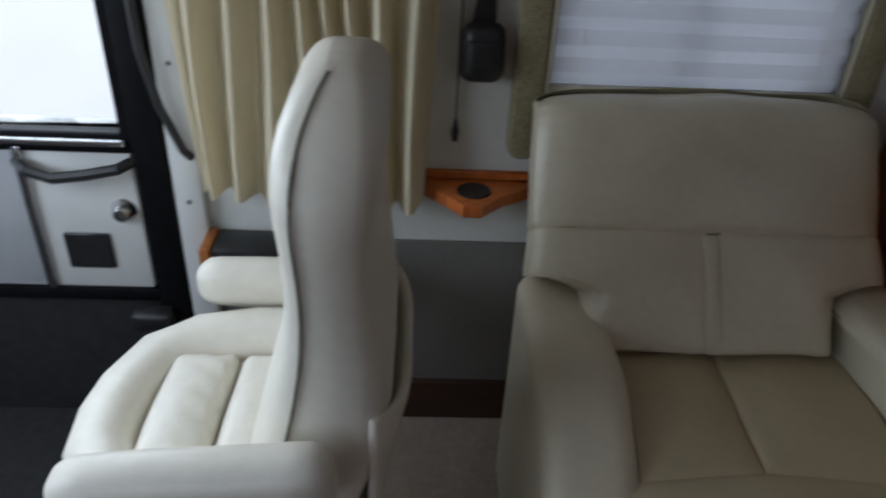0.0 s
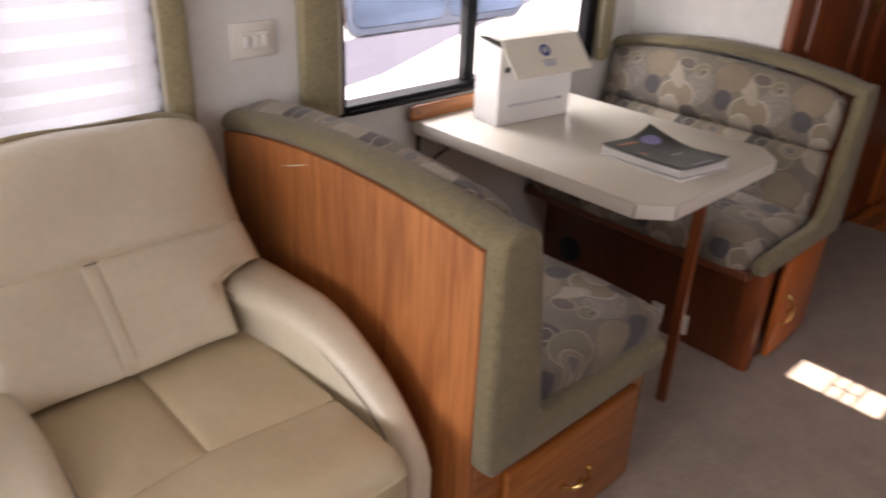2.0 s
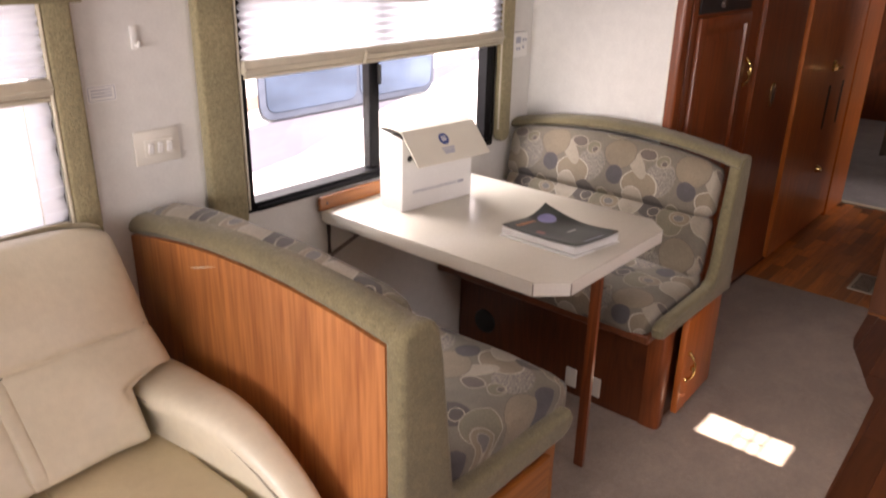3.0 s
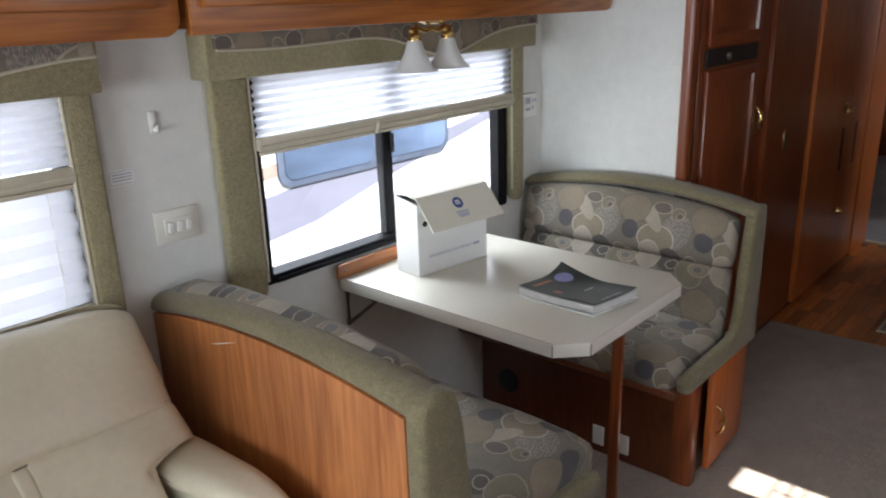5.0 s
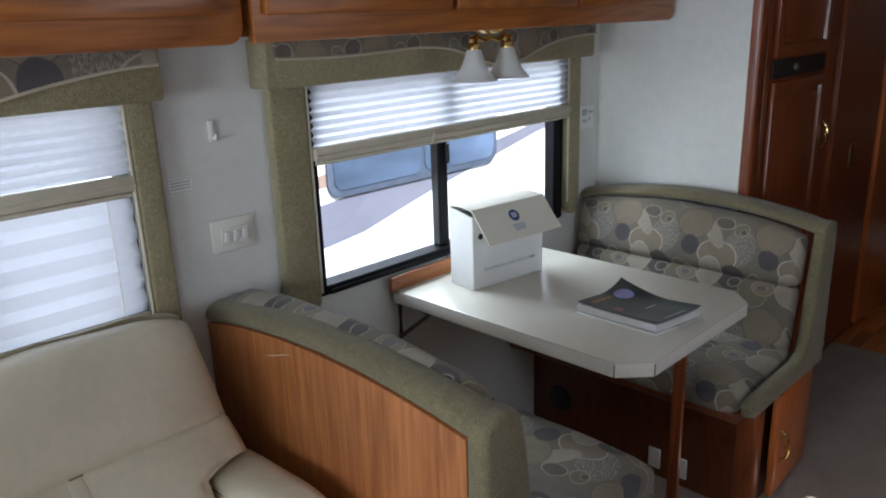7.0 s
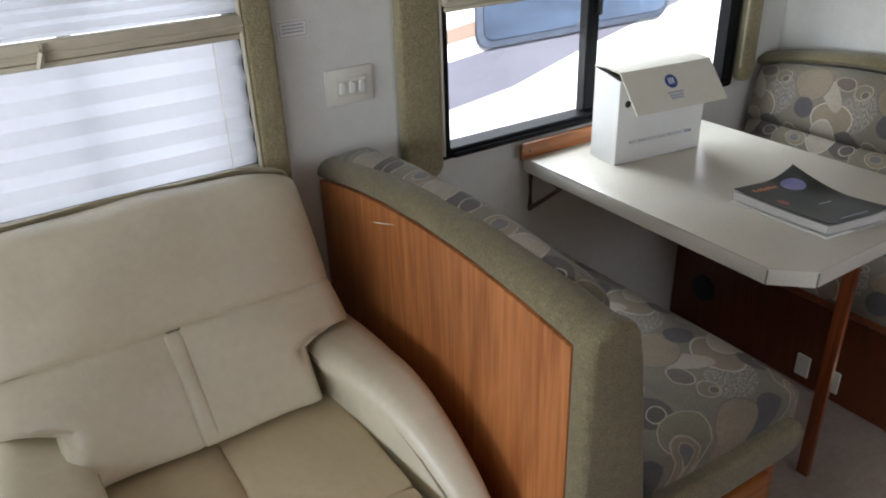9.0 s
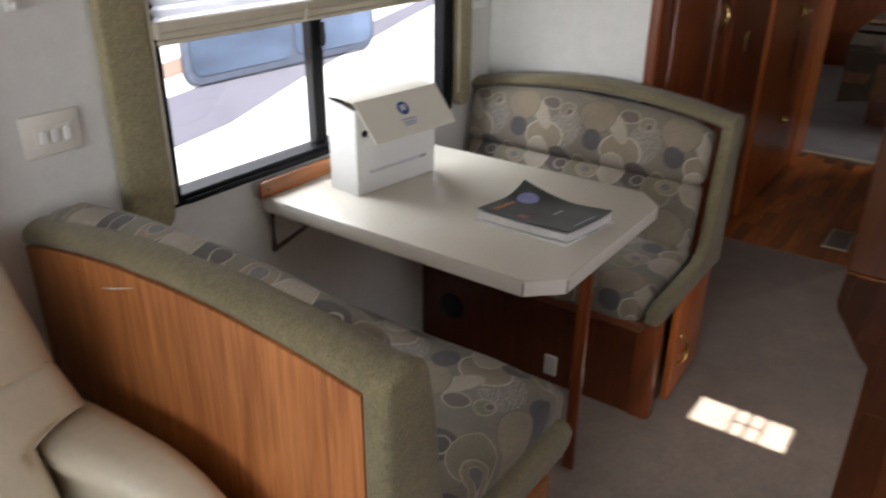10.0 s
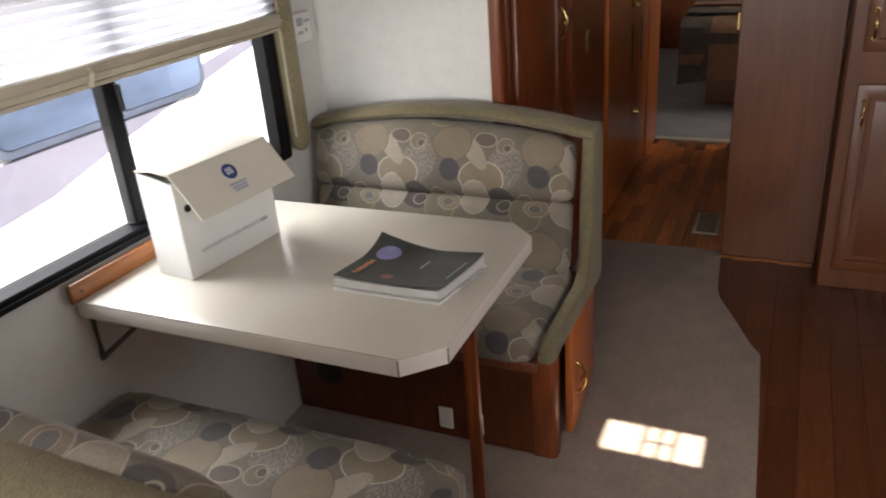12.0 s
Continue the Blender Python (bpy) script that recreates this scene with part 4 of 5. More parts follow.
def far_bench():
    t = thing("dinette_bench", (2.2, -0.44, 0), "dinette bench with olive oval-patterned cushions on a cherry-stained base", "bench", "dinette benches")
    bx = 2.022
    base = part("base", box(bx, BY + 0.040, 0.001, WALL_X - 0.002, -0.003, 0.40, 0.003), base_wood, t, "cherry-stained bench base darkened for the shade under the table")
    part("corner_post", prism(rounded(bx - 0.004, BY + 0.020, bx + 0.052, BY + 0.085, 0.018, 5, "ab"), 0.001, 0.385, "z", 0.002), cherry_z, base, "rounded cherry corner post")
    # Dark cherry stands in for the shade under the seat edge.
    part("front_rail", box(bx - 0.14, BY + 0.03, 0.372, bx + 0.01, -0.004, 0.402, 0.005), cherry_x, t)
    part("vent", turn(lathe([(0.0, 0.010), (0.034, 0.010), (0.045, 0.006), (0.048, 0.0), (0.040, -0.001)], (0, 0, 0), 20), pose(bx - 0.001, -0.13, 0.155, 0, -90, 0)), black_plastic, base, "round black furnace vent")
    for y in (-0.52, -0.615):
        part("outlet_cover", box(bx - 0.009, y - 0.022, 0.035, bx - 0.0005, y + 0.022, 0.108, 0.003), ivory, base, "ivory outlet cover")
    # cupboard door on the free end, slightly ajar, in brighter wood for bounced sun
    m = Matrix.Translation((2.40, BY + 0.034, 0)) @ Matrix.Rotation(radians(2.5), 4, "Z") @ Matrix.Translation((-2.40, -(BY + 0.036), 0))
    d = part("door", turn(box(2.105, BY + 0.010, 0.035, 2.402, BY + 0.032, 0.385, 0.004, 2), m), door_wood, base, "oak cupboard door standing ajar")
    part("handle", turn(handle_bow((2.145, BY + 0.010, 0.20), (0, 0, 1), MINUS_Y, 0.10), m), brass, d, "brass pull")
    part("seat_cushion", cushion(2.09, -0.428, 0.436, 0.215, 0.405, 0.055, 0.04, 12, (0.008, 0.0, 0.014), 0.004), swirl_far, t, "patterned seat cushion")
    m = Matrix.Rotation(radians(9), 3, "Y")

    def crown(p, u):
        return (p.x, p.y, p.z + 0.03 * (1 - u.y ** 2) * (u.z > 0) * u.z)

    part("back_cushion", cushion(2.272, -0.428, 0.572, 0.05, 0.400, 0.110, 0.035, 12, (0.016, 0, 0.006), 0.004, m), swirl_far, t, "patterned lower back cushion")
    part("back_cushion", cushion(2.302, -0.428, 0.755, 0.05, 0.404, 0.090, 0.035, 12, (0.018, 0, 0.006), 0.004, m, bend=crown), swirl_far, t, "patterned upper back cushion")
    n = 20
    for k in (0.27, 0.5, 0.73):
        y = -0.02 - 0.82 * k
        part("seam", tube([(2.262 + 0.0, y, 0.68), (2.256 + 0.012, y, 0.75), (2.285, y, 0.835)], 0.0022, 5), piping_m, t)
    # padded border: across the top and down the free end, then along the seat
    bm = bmesh.new()
    rings = []
    for i in range(n + 1):
        y = -0.006 + (BY - 0.012 + 0.006) * i / n
        z = arch(y, 0.838, 0.052, 0.846, BY) + 0.010
        rings.append([bm.verts.new((2.350 + 0.052 * math.cos(a), y, z + 0.021 * math.sin(a) + 0.002 * noise.noise((y * 12, a, 8)))) for a in [2 * math.pi * k / 14 for k in range(14)]])
    for a, b in zip(rings, rings[1:]):
        for k in range(14):
            bm.faces.new((a[k], a[(k + 1) % 14], b[(k + 1) % 14], b[k]))
    bm.faces.new(rings[0][::-1]), bm.faces.new(rings[-1])
    bmesh.ops.recalc_face_normals(bm, faces=bm.faces)
    part("top_border", bm, olive, t, "olive tweed padded top border")
    ell = [(WALL_X - 0.006, 0.40), (WALL_X - 0.004, 0.845), (2.395, 0.872), (2.36, 0.880), (2.325, 0.872), (2.305, 0.845), (2.275, 0.66), (2.262, 0.53)]
    ell += [(2.245, 0.486), (2.21, 0.466), (1.93, 0.460), (1.885, 0.454), (1.868, 0.44), (1.875, 0.412), (1.90, 0.402)]
    part("end_border", prism(ell, BY - 0.016, BY + 0.022, "y", 0.012, 3), olive, t, "olive tweed padded end")
    return t


near_bench()
far_bench()

# ---- things on the table ----
t = thing("document_box", (1.49, -0.19, TT), "white cardboard document box with open flap lid", "box")
M = Matrix.Translation((1.482, -0.209, TT + 0.001)) @ Matrix.Rotation(radians(-7), 4, "Z")
BW, BD, BH = 0.280, 0.105, 0.230
part("front", turn(box(0, 0, 0, BW, 0.003, BH - 0.012, 0.0008), M), card, t)
part("back", turn(box(0, BD - 0.003, 0, BW, BD, BH + 0.004, 0.0008), M), card, t)
for x in (0.0, BW - 0.003):
    pts = [(0.0032, 0), (BD - 0.0032, 0), (BD - 0.0032, BH + 0.003), (0.05, BH - 0.004), (0.0032, BH - 0.013)]
    part("side", turn(prism(pts, x, x + 0.003, "x"), M), card, t)
part("bottom", turn(box(0.0032, 0.0032, 0, BW - 0.0032, BD - 0.0032, 0.003, 0), M), card, t)
part("papers", turn(box(0.012, 0.010, 0.0035, BW - 0.010, BD - 0.012, BH - 0.014, 0.001), M), pages, t, "papers inside")
lid = [(BD + 0.001, BH + 0.005), (0.06, BH + 0.010), (0.004, BH + 0.006), (-0.072, BH - 0.080), (-0.075, BH - 0.078), (0.003, BH + 0.010), (0.06, BH + 0.0135), (BD + 0.001, BH + 0.008)]
part("lid", turn(prism(lid, -0.002, BW + 0.004, "x", 0.0004, 1), M), card_flap, t, "cream flap lid bent forward")
s = Vector((0, -0.076, -0.086)).normalized()
nrm = Vector((0, -0.086, 0.076)).normalized()
F = M @ Matrix.Translation((0, 0.003, BH + 0.0105)) @ Matrix(((1, 0, 0, 0), (0, -s.y, nrm.y, 0), (0, -s.z, nrm.z, 0), (0, 0, 0, 1)))
bm = lathe([(0.0, 0.0009), (0.0185, 0.0009), (0.0185, 0.0)], (0.135, -0.045, 0.0), 24)
emblem = part("emblem", turn(bm, F), ink_blue, t, "round navy emblem")
for i in range(3):
    part("emblem_bar", turn(box(0.1265 + i * 0.0065, -0.052, 0.001, 0.1295 + i * 0.0065, -0.036, 0.0014, 0), F), card, emblem)
for k, y in enumerate((-0.078, -0.086, -0.093)):
    part("print_line", turn(box(0.112 + 0.002 * k, y, 0.0, 0.160 - 0.003 * k, y + 0.0055, 0.0006, 0), F), ink_grey, t)
for x in (0.027, BW - 0.014):
    bm = turn(lathe([(0, 0.004), (0.0065, 0.004), (0.0085, 0.0025), (0.0085, 0.0)], (0, 0, 0), 16), M @ Matrix.Translation((x, 0, BH - 0.072)) @ Matrix.Rotation(radians(90), 4, "X"))
    part("stud", bm, black_plastic, t, "black press stud")
fc = bpy.data.curves.new("lettering", "FONT")
fc.body, fc.size, fc.extrude, fc.space_character = "INFORMATION AND PRODUCT", 0.0125, 0.0003, 1.05
txt = new("lettering", fc)
me = bpy.data.meshes.new_from_object(txt.evaluated_get(bpy.context.evaluated_depsgraph_get()))
bpy.data.objects.remove(txt)
bm = bmesh.new()
bm.from_mesh(me)
part("lettering", turn(bm, M @ Matrix.Translation((0.040, -0.0006, 0.050)) @ Matrix.Rotation(radians(90), 4, "X")), ink_grey, t, "grey capital lettering", False)
part("print_line", turn(box(0.222, -0.0006, 0.050, 0.246, -0.0001, 0.058, 0), M), ink_grey, t)


def sheet(corners, z, thick, sag, n=10):
    """A sheet with curled edges: corners fl, fr, br, bl."""
    bm = bmesh.new()
    top, bot = [], []
    for layer, dz in ((top, thick), (bot, 0)):
        for i in range(n + 1):
            row = []
            for j in range(n + 1):
                u, v = i / n, j / n
                p = (Vector(corners[0]) * (1 - u) + Vector(corners[1]) * u) * (1 - v) + (Vector(corners[3]) * (1 - u) + Vector(corners[2]) * u) * v
                row.append(bm.verts.new((p.x, p.y, z + dz + sag(u, v))))
            layer.append(row)
    for i in range(n):
        for j in range(n):
            bm.faces.new((top[i][j], top[i + 1][j], top[i + 1][j + 1], top[i][j + 1]))
            bm.faces.new((bot[i][j], bot[i][j + 1], bot[i + 1][j + 1], bot[i + 1][j]))
    edge = [(i, 0) for i in range(n)] + [(n, j) for j in range(n)] + [(i, n) for i in range(n, 0, -1)] + [(0, j) for j in range(n, 0, -1)]
    for a, b in zip(edge, edge[1:] + edge[:1]):
        bm.faces.new((top[a[0]][a[1]], bot[a[0]][a[1]], bot[b[0]][b[1]], top[b[0]][b[1]]))
    bmesh.ops.recalc_face_normals(bm, faces=bm.faces)
    return bm


MC = [(1.532, -0.535, 0), (1.531, -0.768, 0), (1.706, -0.796, 0), (1.694, -0.566, 0)]


def curl(u, v):
    return 0.030 * max(0, v - 0.5) ** 2 * 4 * max(0, 1 - 1.6 * u) ** 1.5 + 0.005 * (1 - u) ** 2 + 0.006 * (2 * v - 1) ** 4 * u - 0.003 * math.sin(u * 3.1)


t = thing("magazine_stack", (1.64, -0.66, TT), "stack of magazines in a plastic sleeve with dark glossy cover", "magazine")
part("wrapper", sheet([(p[0] - 0.004 * (1 if p[0] < 1.6 else -1), p[1] + 0.003 * (1 if p[1] > -0.65 else -1), 0) for p in MC], TT + 0.0005, 0.004, lambda u, v: 0.003 * noise.noise((u * 6, v * 6, 1)) ** 2), white_plastic, t, "crumpled clear sleeve")
part("page_block", sheet(MC, TT + 0.007, 0.018, lambda u, v: curl(u, v) * 0.5), pages, t, "thick block of white pages")
part("cover", sheet(MC, TT + 0.0275, 0.0012, curl, 16), cover_dark, t, "dark glossy cover")


def on_cover(u, v):
    p = (Vector(MC[0]) * (1 - u) + Vector(MC[1]) * u) * (1 - v) + (Vector(MC[3]) * (1 - u) + Vector(MC[2]) * u) * v
    return Vector((p.x, p.y, TT + 0.0291 + curl(u, v)))


def patch(fn, ru, rv, n=24, rings=3):
    bm = bmesh.new()
    mid = bm.verts.new(fn(0, 0))
    last = None
    for k in range(1, rings + 1):
        ring = [bm.verts.new(fn(ru * k / rings * math.cos(2 * math.pi * i / n), rv * k / rings * math.sin(2 * math.pi * i / n))) for i in range(n)]
        for i in range(n):
            if last:
                bm.faces.new((last[i], last[(i + 1) % n], ring[(i + 1) % n], ring[i]))
            else:
                bm.faces.new((mid, ring[i], ring[(i + 1) % n]))
        last = ring
    bmesh.ops.recalc_face_normals(bm, faces=bm.faces)
    return bm


part("planet_print", patch(lambda a, b: on_cover(0.19 + a, 0.73 + b), 0.11, 0.14), cover_blue, t, "lilac disc print")
part("glow_print", patch(lambda a, b: on_cover(0.43 + a, 0.19 + b), 0.06, 0.06), cover_red, t, "rose glow print")
for k in range(6):
    part("title_bar", sheet([on_cover(0.105 + 0.012 * (k % 2), 0.14 + k * 0.068), on_cover(0.165, 0.15 + k * 0.068), on_cover(0.165, 0.185 + k * 0.068), on_cover(0.105, 0.175 + k * 0.068)], on_cover(0.135, 0.16 + k * 0.068).z + 0.0006, 0.0004, lambda u, v: 0.0, 2), cover_orange, t, "orange title bar")
part("print_stroke", sheet([on_cover(0.60, 0.50), on_cover(0.615, 0.50), on_cover(0.615, 0.70), on_cover(0.60, 0.70)], on_cover(0.61, 0.6).z + 0.0006, 0.0003, lambda u, v: 0.0, 2), pages, t)
part("print_stroke", sheet([on_cover(0.93, 0.30), on_cover(0.945, 0.30), on_cover(0.945, 0.75), on_cover(0.93, 0.75)], on_cover(0.94, 0.5).z + 0.0006, 0.0003, lambda u, v: 0.0, 2), ink_grey, t)
part("loose_page", sheet([(1.59, -0.776, 0), (1.595, -0.796, 0), (1.69, -0.812, 0), (1.685, -0.792, 0)], TT + 0.006, 0.001, lambda u, v: 0.004 * u, 4), pages, t)

# ---- recliner ----


def recliner():
    t = thing("recliner", (0.345, -0.45, 0), "cream leather recliner with padded arms and split back cushion", "armchair")
    cx = 0.340
    bx = 0.325      # middle of the back
    tilt = Matrix.Rotation(radians(-33), 3, "X")

    def crest(p, u):
        # soft shoulders along the top edge
        back = 0.045 * max(0, u.z) ** 6 + 0.026 * u.x ** 8
        low = max(0, u.z)
        gather = 0.0025 * math.sin(u.z * 34 + 3 * u.x) * max(0, abs(u.x) - 0.72) * 3.5
        return (p.x * (1 - 0.012 * low) + 0.2 * gather, p.y + (back + 0.8 * gather) * (u.y < 0), p.z - 0.016 * u.x ** 6 * low - 0.010 * low ** 5 * abs(u.y))

    head = part("head_cushion", cushion(bx, -0.1503, 0.8034, 0.322, 0.062, 0.136, 0.010, 26, (0.0, 0.022, 0.004), 0.007, tilt, bend=crest), leather, t, "thick head cushion")
    for s in (-1, 1):
        def wings(p, u, s=s):
            # the outer lower corner is cut away over the arm
            x = p.x
            z = p.z
            o = max(0.0, u.x * s)
            if u.z < 0.16:
                k = min(1, (0.16 - u.z) / 0.20)
                x -= s * 0.088 * k * k * (3 - 2 * k) * o ** 1.2
                z += 0.012 * o ** 3 * (1 - k)
            else:
                x += s * 0.014 * o * (1 - max(0, u.z - 0.3))
            d2 = (o - 0.62) ** 2 * 2.2 + (u.z - 0.02) ** 2
            pull = 0.010 * math.exp(-d2 * 26) + 0.0022 * math.sin(24 * (u.z - 0.9 * o)) * math.exp(-d2 * 10) + 0.022 * o ** 8
            return (x, p.y + pull * (u.y < 0), z)

        bm = cushion(bx + s * 0.1615, -0.2831, 0.6032, 0.155, 0.060, 0.112, 0.009, 26, (0.0, 0.020, 0.0), 0.006, tilt, bend=wings)
        part("back_cushion", bm, leather, t)
    part("centre_band", cushion(bx, -0.3270, 0.6260, 0.0190, 0.013, 0.109, 0.010, 8, (0, 0.006, 0), 0.001, tilt, bend=lambda p, u: (p.x - 0.006 * u.z, p.y, p.z)), leather, t, "stitched centre band")
    part("seam", tube([(bx - 0.305 + 0.61 * i / 20, -0.2710 + 0.020 * (abs(i - 10) / 10) ** 7, 0.7205 + 0.001 * math.sin(i * 1.3)) for i in range(21)], 0.0035, 6), seam, head)
    part("back_shell", box(0.030, -0.19, 0.12, 0.630, -0.07, 0.80, 0.03, 3), leather, t)
    for s in (-1, 1):
        part("seat_cushion", cushion(cx + s * 0.124, -0.50, 0.432, 0.1245, 0.165, 0.085, 0.012, 16, (0.0, 0.0, 0.014), 0.004), leather_tan, t, "tan seat cushion, darkened for shade")

    def brow(p, u):
        return (p.x, p.y + (0.022 * (1 - u.x ** 2) if u.y > 0 else 0.0), p.z - 0.034 * max(0, -u.y) ** 4 * max(0, u.z))

    part("front_pad", cushion(cx, -0.767, 0.430, 0.248, 0.105, 0.086, 0.012, 18, (0, 0.012, 0.012), 0.004, bend=brow), leather_tan, t, "rounded front pad of the seat")
    part("foot_rest", cushion(cx, -0.835, 0.235, 0.245, 0.045, 0.155, 0.04, 12, (0, 0.014, 0.0), 0.005), leather, t)
    for s in (-1, 1):
        bm = bmesh.new()
        n = 24
        prof = []
        for i in range(n + 1):
            k = i / n
            y = -0.20 - 0.61 * k
            z = 0.616 + 0.022 * math.sin(k * math.pi * 0.9) - 0.185 * max(0, (k - 0.42) / 0.58) ** 2.2 - (0.035 if s < 0 else 0.0)
            prof.append((y, z))
        last = prof[-1]
        prof += [(last[0] - 0.020, last[1] - 0.05), (last[0] - 0.022, 0.12), (last[0] - 0.018, 0.03), (-0.20, 0.03)]
        x_in, x_out = cx + s * 0.247, cx + s * 0.354

        def splay(y, s=s):
            # the arm by the bench opens towards the front
            return -0.028 + 0.062 * max(0.0, min(1.0, (-0.38 - y) / 0.36)) if s > 0 else -0.045

        prism(prof, min(x_in, x_out), max(x_in, x_out), "x", 0.034, 4, bm)
        for v in bm.verts:
            inner = (x_out - v.co.x) / (x_out - x_in)
            v.co.x += s * inner * splay(v.co.y)
            v.co += 0.004 * noise.noise_vector(v.co * 6)
        arm = part("arm", bm, leather, t)
        off = 0.030
        part("seam", tube([(x_in + s * (0.003 + splay(y)), y, z - off) for y, z in prof[2:n + 1:2]], 0.0026, 6), seam, arm)
    part("skirt", box(0.06, -0.80, 0.02, 0.63, -0.15, 0.34, 0.02, 2), leather, t)
    return t


recliner()

# ---- driving seat ----


def driving_seat():
    t = thing("driving_seat", (-0.5, -0.52, 0), "white leather high-backed driving seat with piping and armrests", "seat")
    cy = -0.52
    # back: an outline in x, z pushed along y, hourglass at the sides
    bm = bmesh.new()
    nz, na = 40, 28
    rings = []
    for i in range(nz + 1):
        k = 1 - (1 - i / nz) ** 1.7
        z = 0.50 + 0.62 * k
        half = 0.225 - 0.030 * math.sin(k * math.pi) ** 2 * (k < 0.9)
        half *= 1 if k < 0.72 else math.sqrt(max(0.0, 1 - ((k - 0.72) / 0.285) ** 2)) * 0.98 + 0.02
        thick = 0.078 + 0.018 * math.sin(k * 6.3 + 0.6)
        thick *= 1 if k < 0.76 else math.sqrt(max(0.02, 1 - ((k - 0.76) / 0.245) ** 2))
        xc = -0.375 + 0.085 * k + 0.020 * math.sin(k * 5)
        ring = []
        for j in range(na):
            a = 2 * math.pi * j / na
            c, s = math.cos(a), math.sin(a)
            ring.append(bm.verts.new((xc + thick * math.copysign(abs(c) ** 0.42, c), cy + half * math.copysign(abs(s) ** 0.42, s), z)))
        rings.append(ring)
    for a, b in zip(rings, rings[1:]):
        for j in range(na):
            bm.faces.new((a[j], a[(j + 1) % na], b[(j + 1) % na], b[j]))
    bm.faces.new(rings[0][::-1]), bm.faces.new(rings[-1])
    bmesh.ops.recalc_face_normals(bm, faces=bm.faces)
    pipe = []
    for i in range(nz - 1):
        k = 1 - (1 - i / nz) ** 1.7
        z = 0.50 + 0.62 * k
        half = 0.225 - 0.030 * math.sin(k * math.pi) ** 2
        half *= 1 if k < 0.72 else math.sqrt(max(0.0, 1 - ((k - 0.72) / 0.285) ** 2)) * 0.98 + 0.02
        thick = 0.078 + 0.018 * math.sin(k * 6.3 + 0.6)
        thick *= 1 if k < 0.76 else math.sqrt(max(0.02, 1 - ((k - 0.76) / 0.245) ** 2))
        xc = -0.375 + 0.085 * k + 0.020 * math.sin(k * 5)
        c = math.cos(radians(259)), math.sin(radians(259))
        pipe.append((xc + thick * math.copysign(abs(c[0]) ** 0.42, c[0]) * 1.0, cy + half * math.copysign(abs(c[1]) ** 0.42, c[1]) * 1.012, z))
    back = part("backrest", bm, leather_w, t)
    part("piping", tube(pipe, 0.0022, 7), piping_m, back, "dark piping along the backrest edge")
    part("rear_pocket", cushion(-0.264, cy + 0.0, 0.555, 0.009, 0.205, 0.140, 0.008, 12, (0.004, 0, 0), 0.003, bend=lambda p, u: (p.x + 0.042 * max(0, u.z + 0.6) / 1.6 * (1 - u.y ** 4) - 0.012 * max(0, -u.z), p.y, p.z - 0.03 * (1 - u.y ** 2) * max(0, u.z))), leather_w, back, "sagging rear pocket")

    def plan(p, u):
        # the front corners are rounded off in plan
        k = max(0.0, -u.x) ** 2
        return (p.x, p.y * (1 - 0.30 * k), p.z - 0.02 * k)

    part("seat_pan", cushion(-0.50, cy, 0.400, 0.225, 0.235, 0.085, 0.06, 14, (0.0, 0.0, 0.0), 0.005, bend=plan), leather_w, t)
    for k, w in ((-0.585, 0.060), (-0.460, 0.060)):
        part("seat_cushion", cushion(k, cy, 0.482, w, 0.145, 0.032, 0.022, 22, (0, 0, 0.016), 0.006, bend=lambda p, u: (p.x, p.y, p.z + (0.0045 * math.sin(u.y * 17 + 4 * u.x) * max(0, u.x + 0.2) if u.z > 0 else 0))), leather_w, t, "puckered seat cushion")
    bm = tube([(-0.36, cy - 0.195, 0.505), (-0.50, cy - 0.200, 0.500), (-0.60, cy - 0.190, 0.490), (-0.67, cy - 0.150, 0.480), (-0.705, cy - 0.07, 0.475), (-0.712, cy, 0.475), (-0.705, cy + 0.07, 0.475), (-0.67, cy + 0.150, 0.480), (-0.60, cy + 0.190, 0.490), (-0.50, cy + 0.200, 0.500), (-0.36, cy + 0.195, 0.505)], 0.055, 14)
    part("bolster", bm, leather_w, t, "padded bolster round the seat")
    part("armrest", cushion(-0.50, cy + 0.275, 0.572, 0.125, 0.038, 0.046, 0.036, 10, (0, 0, 0.006), 0.003), leather_w, t, "far armrest")
    part("armrest", cushion(-0.490, cy - 0.262, 0.632, 0.182, 0.040, 0.048, 0.034, 12, (0, 0, 0.006), 0.003, Matrix.Rotation(radians(-6), 3, "Y")), leather_w, t, "near armrest")
    part("seat_frame", box(-0.73, cy - 0.20, 0.335, -0.33, cy + 0.20, 0.40, 0.01, 2), dark_mat, t)
    part("pedestal", lathe([(0.0, 0.335), (0.10, 0.335), (0.12, 0.30), (0.13, 0.06), (0.22, 0.03), (0.22, 0.0)], (-0.53, cy, 0.0), 24), dark_mat, t)
    return t


driving_seat()

# ---- cab side: curtain, shelf, microphone, door ----
t = thing("cab_curtain", (-0.40, -0.06, 0.65), "cream pleated cab curtain hanging beside the driving seat", "curtain")
bm = bmesh.new()
cols, rows = 120, 14
grid = []
for i in range(rows + 1):
    k = i / rows
    z = 0.655 + (1.90 - 0.655) * k
    row = []
    for j in range(cols + 1):
        s = j / cols
        x = -0.655 + 0.465 * s + 0.012 * math.sin(z * 4 + s * 9)
        y = -0.075 + 0.032 * math.sin(s * 2 * math.pi * 8.2 + 0.8 * math.sin(z * 3 + s * 5)) + 0.012 * noise.noise((s * 9, z * 2, 4))
        row.append(bm.verts.new((x, y, z + (0.012 * math.sin(s * 12) if i == 0 else 0))))
    grid.append(row)
for a, b in zip(grid, grid[1:]):
    for j in range(cols):
        bm.faces.new((a[j], a[j + 1], b[j + 1], b[j]))
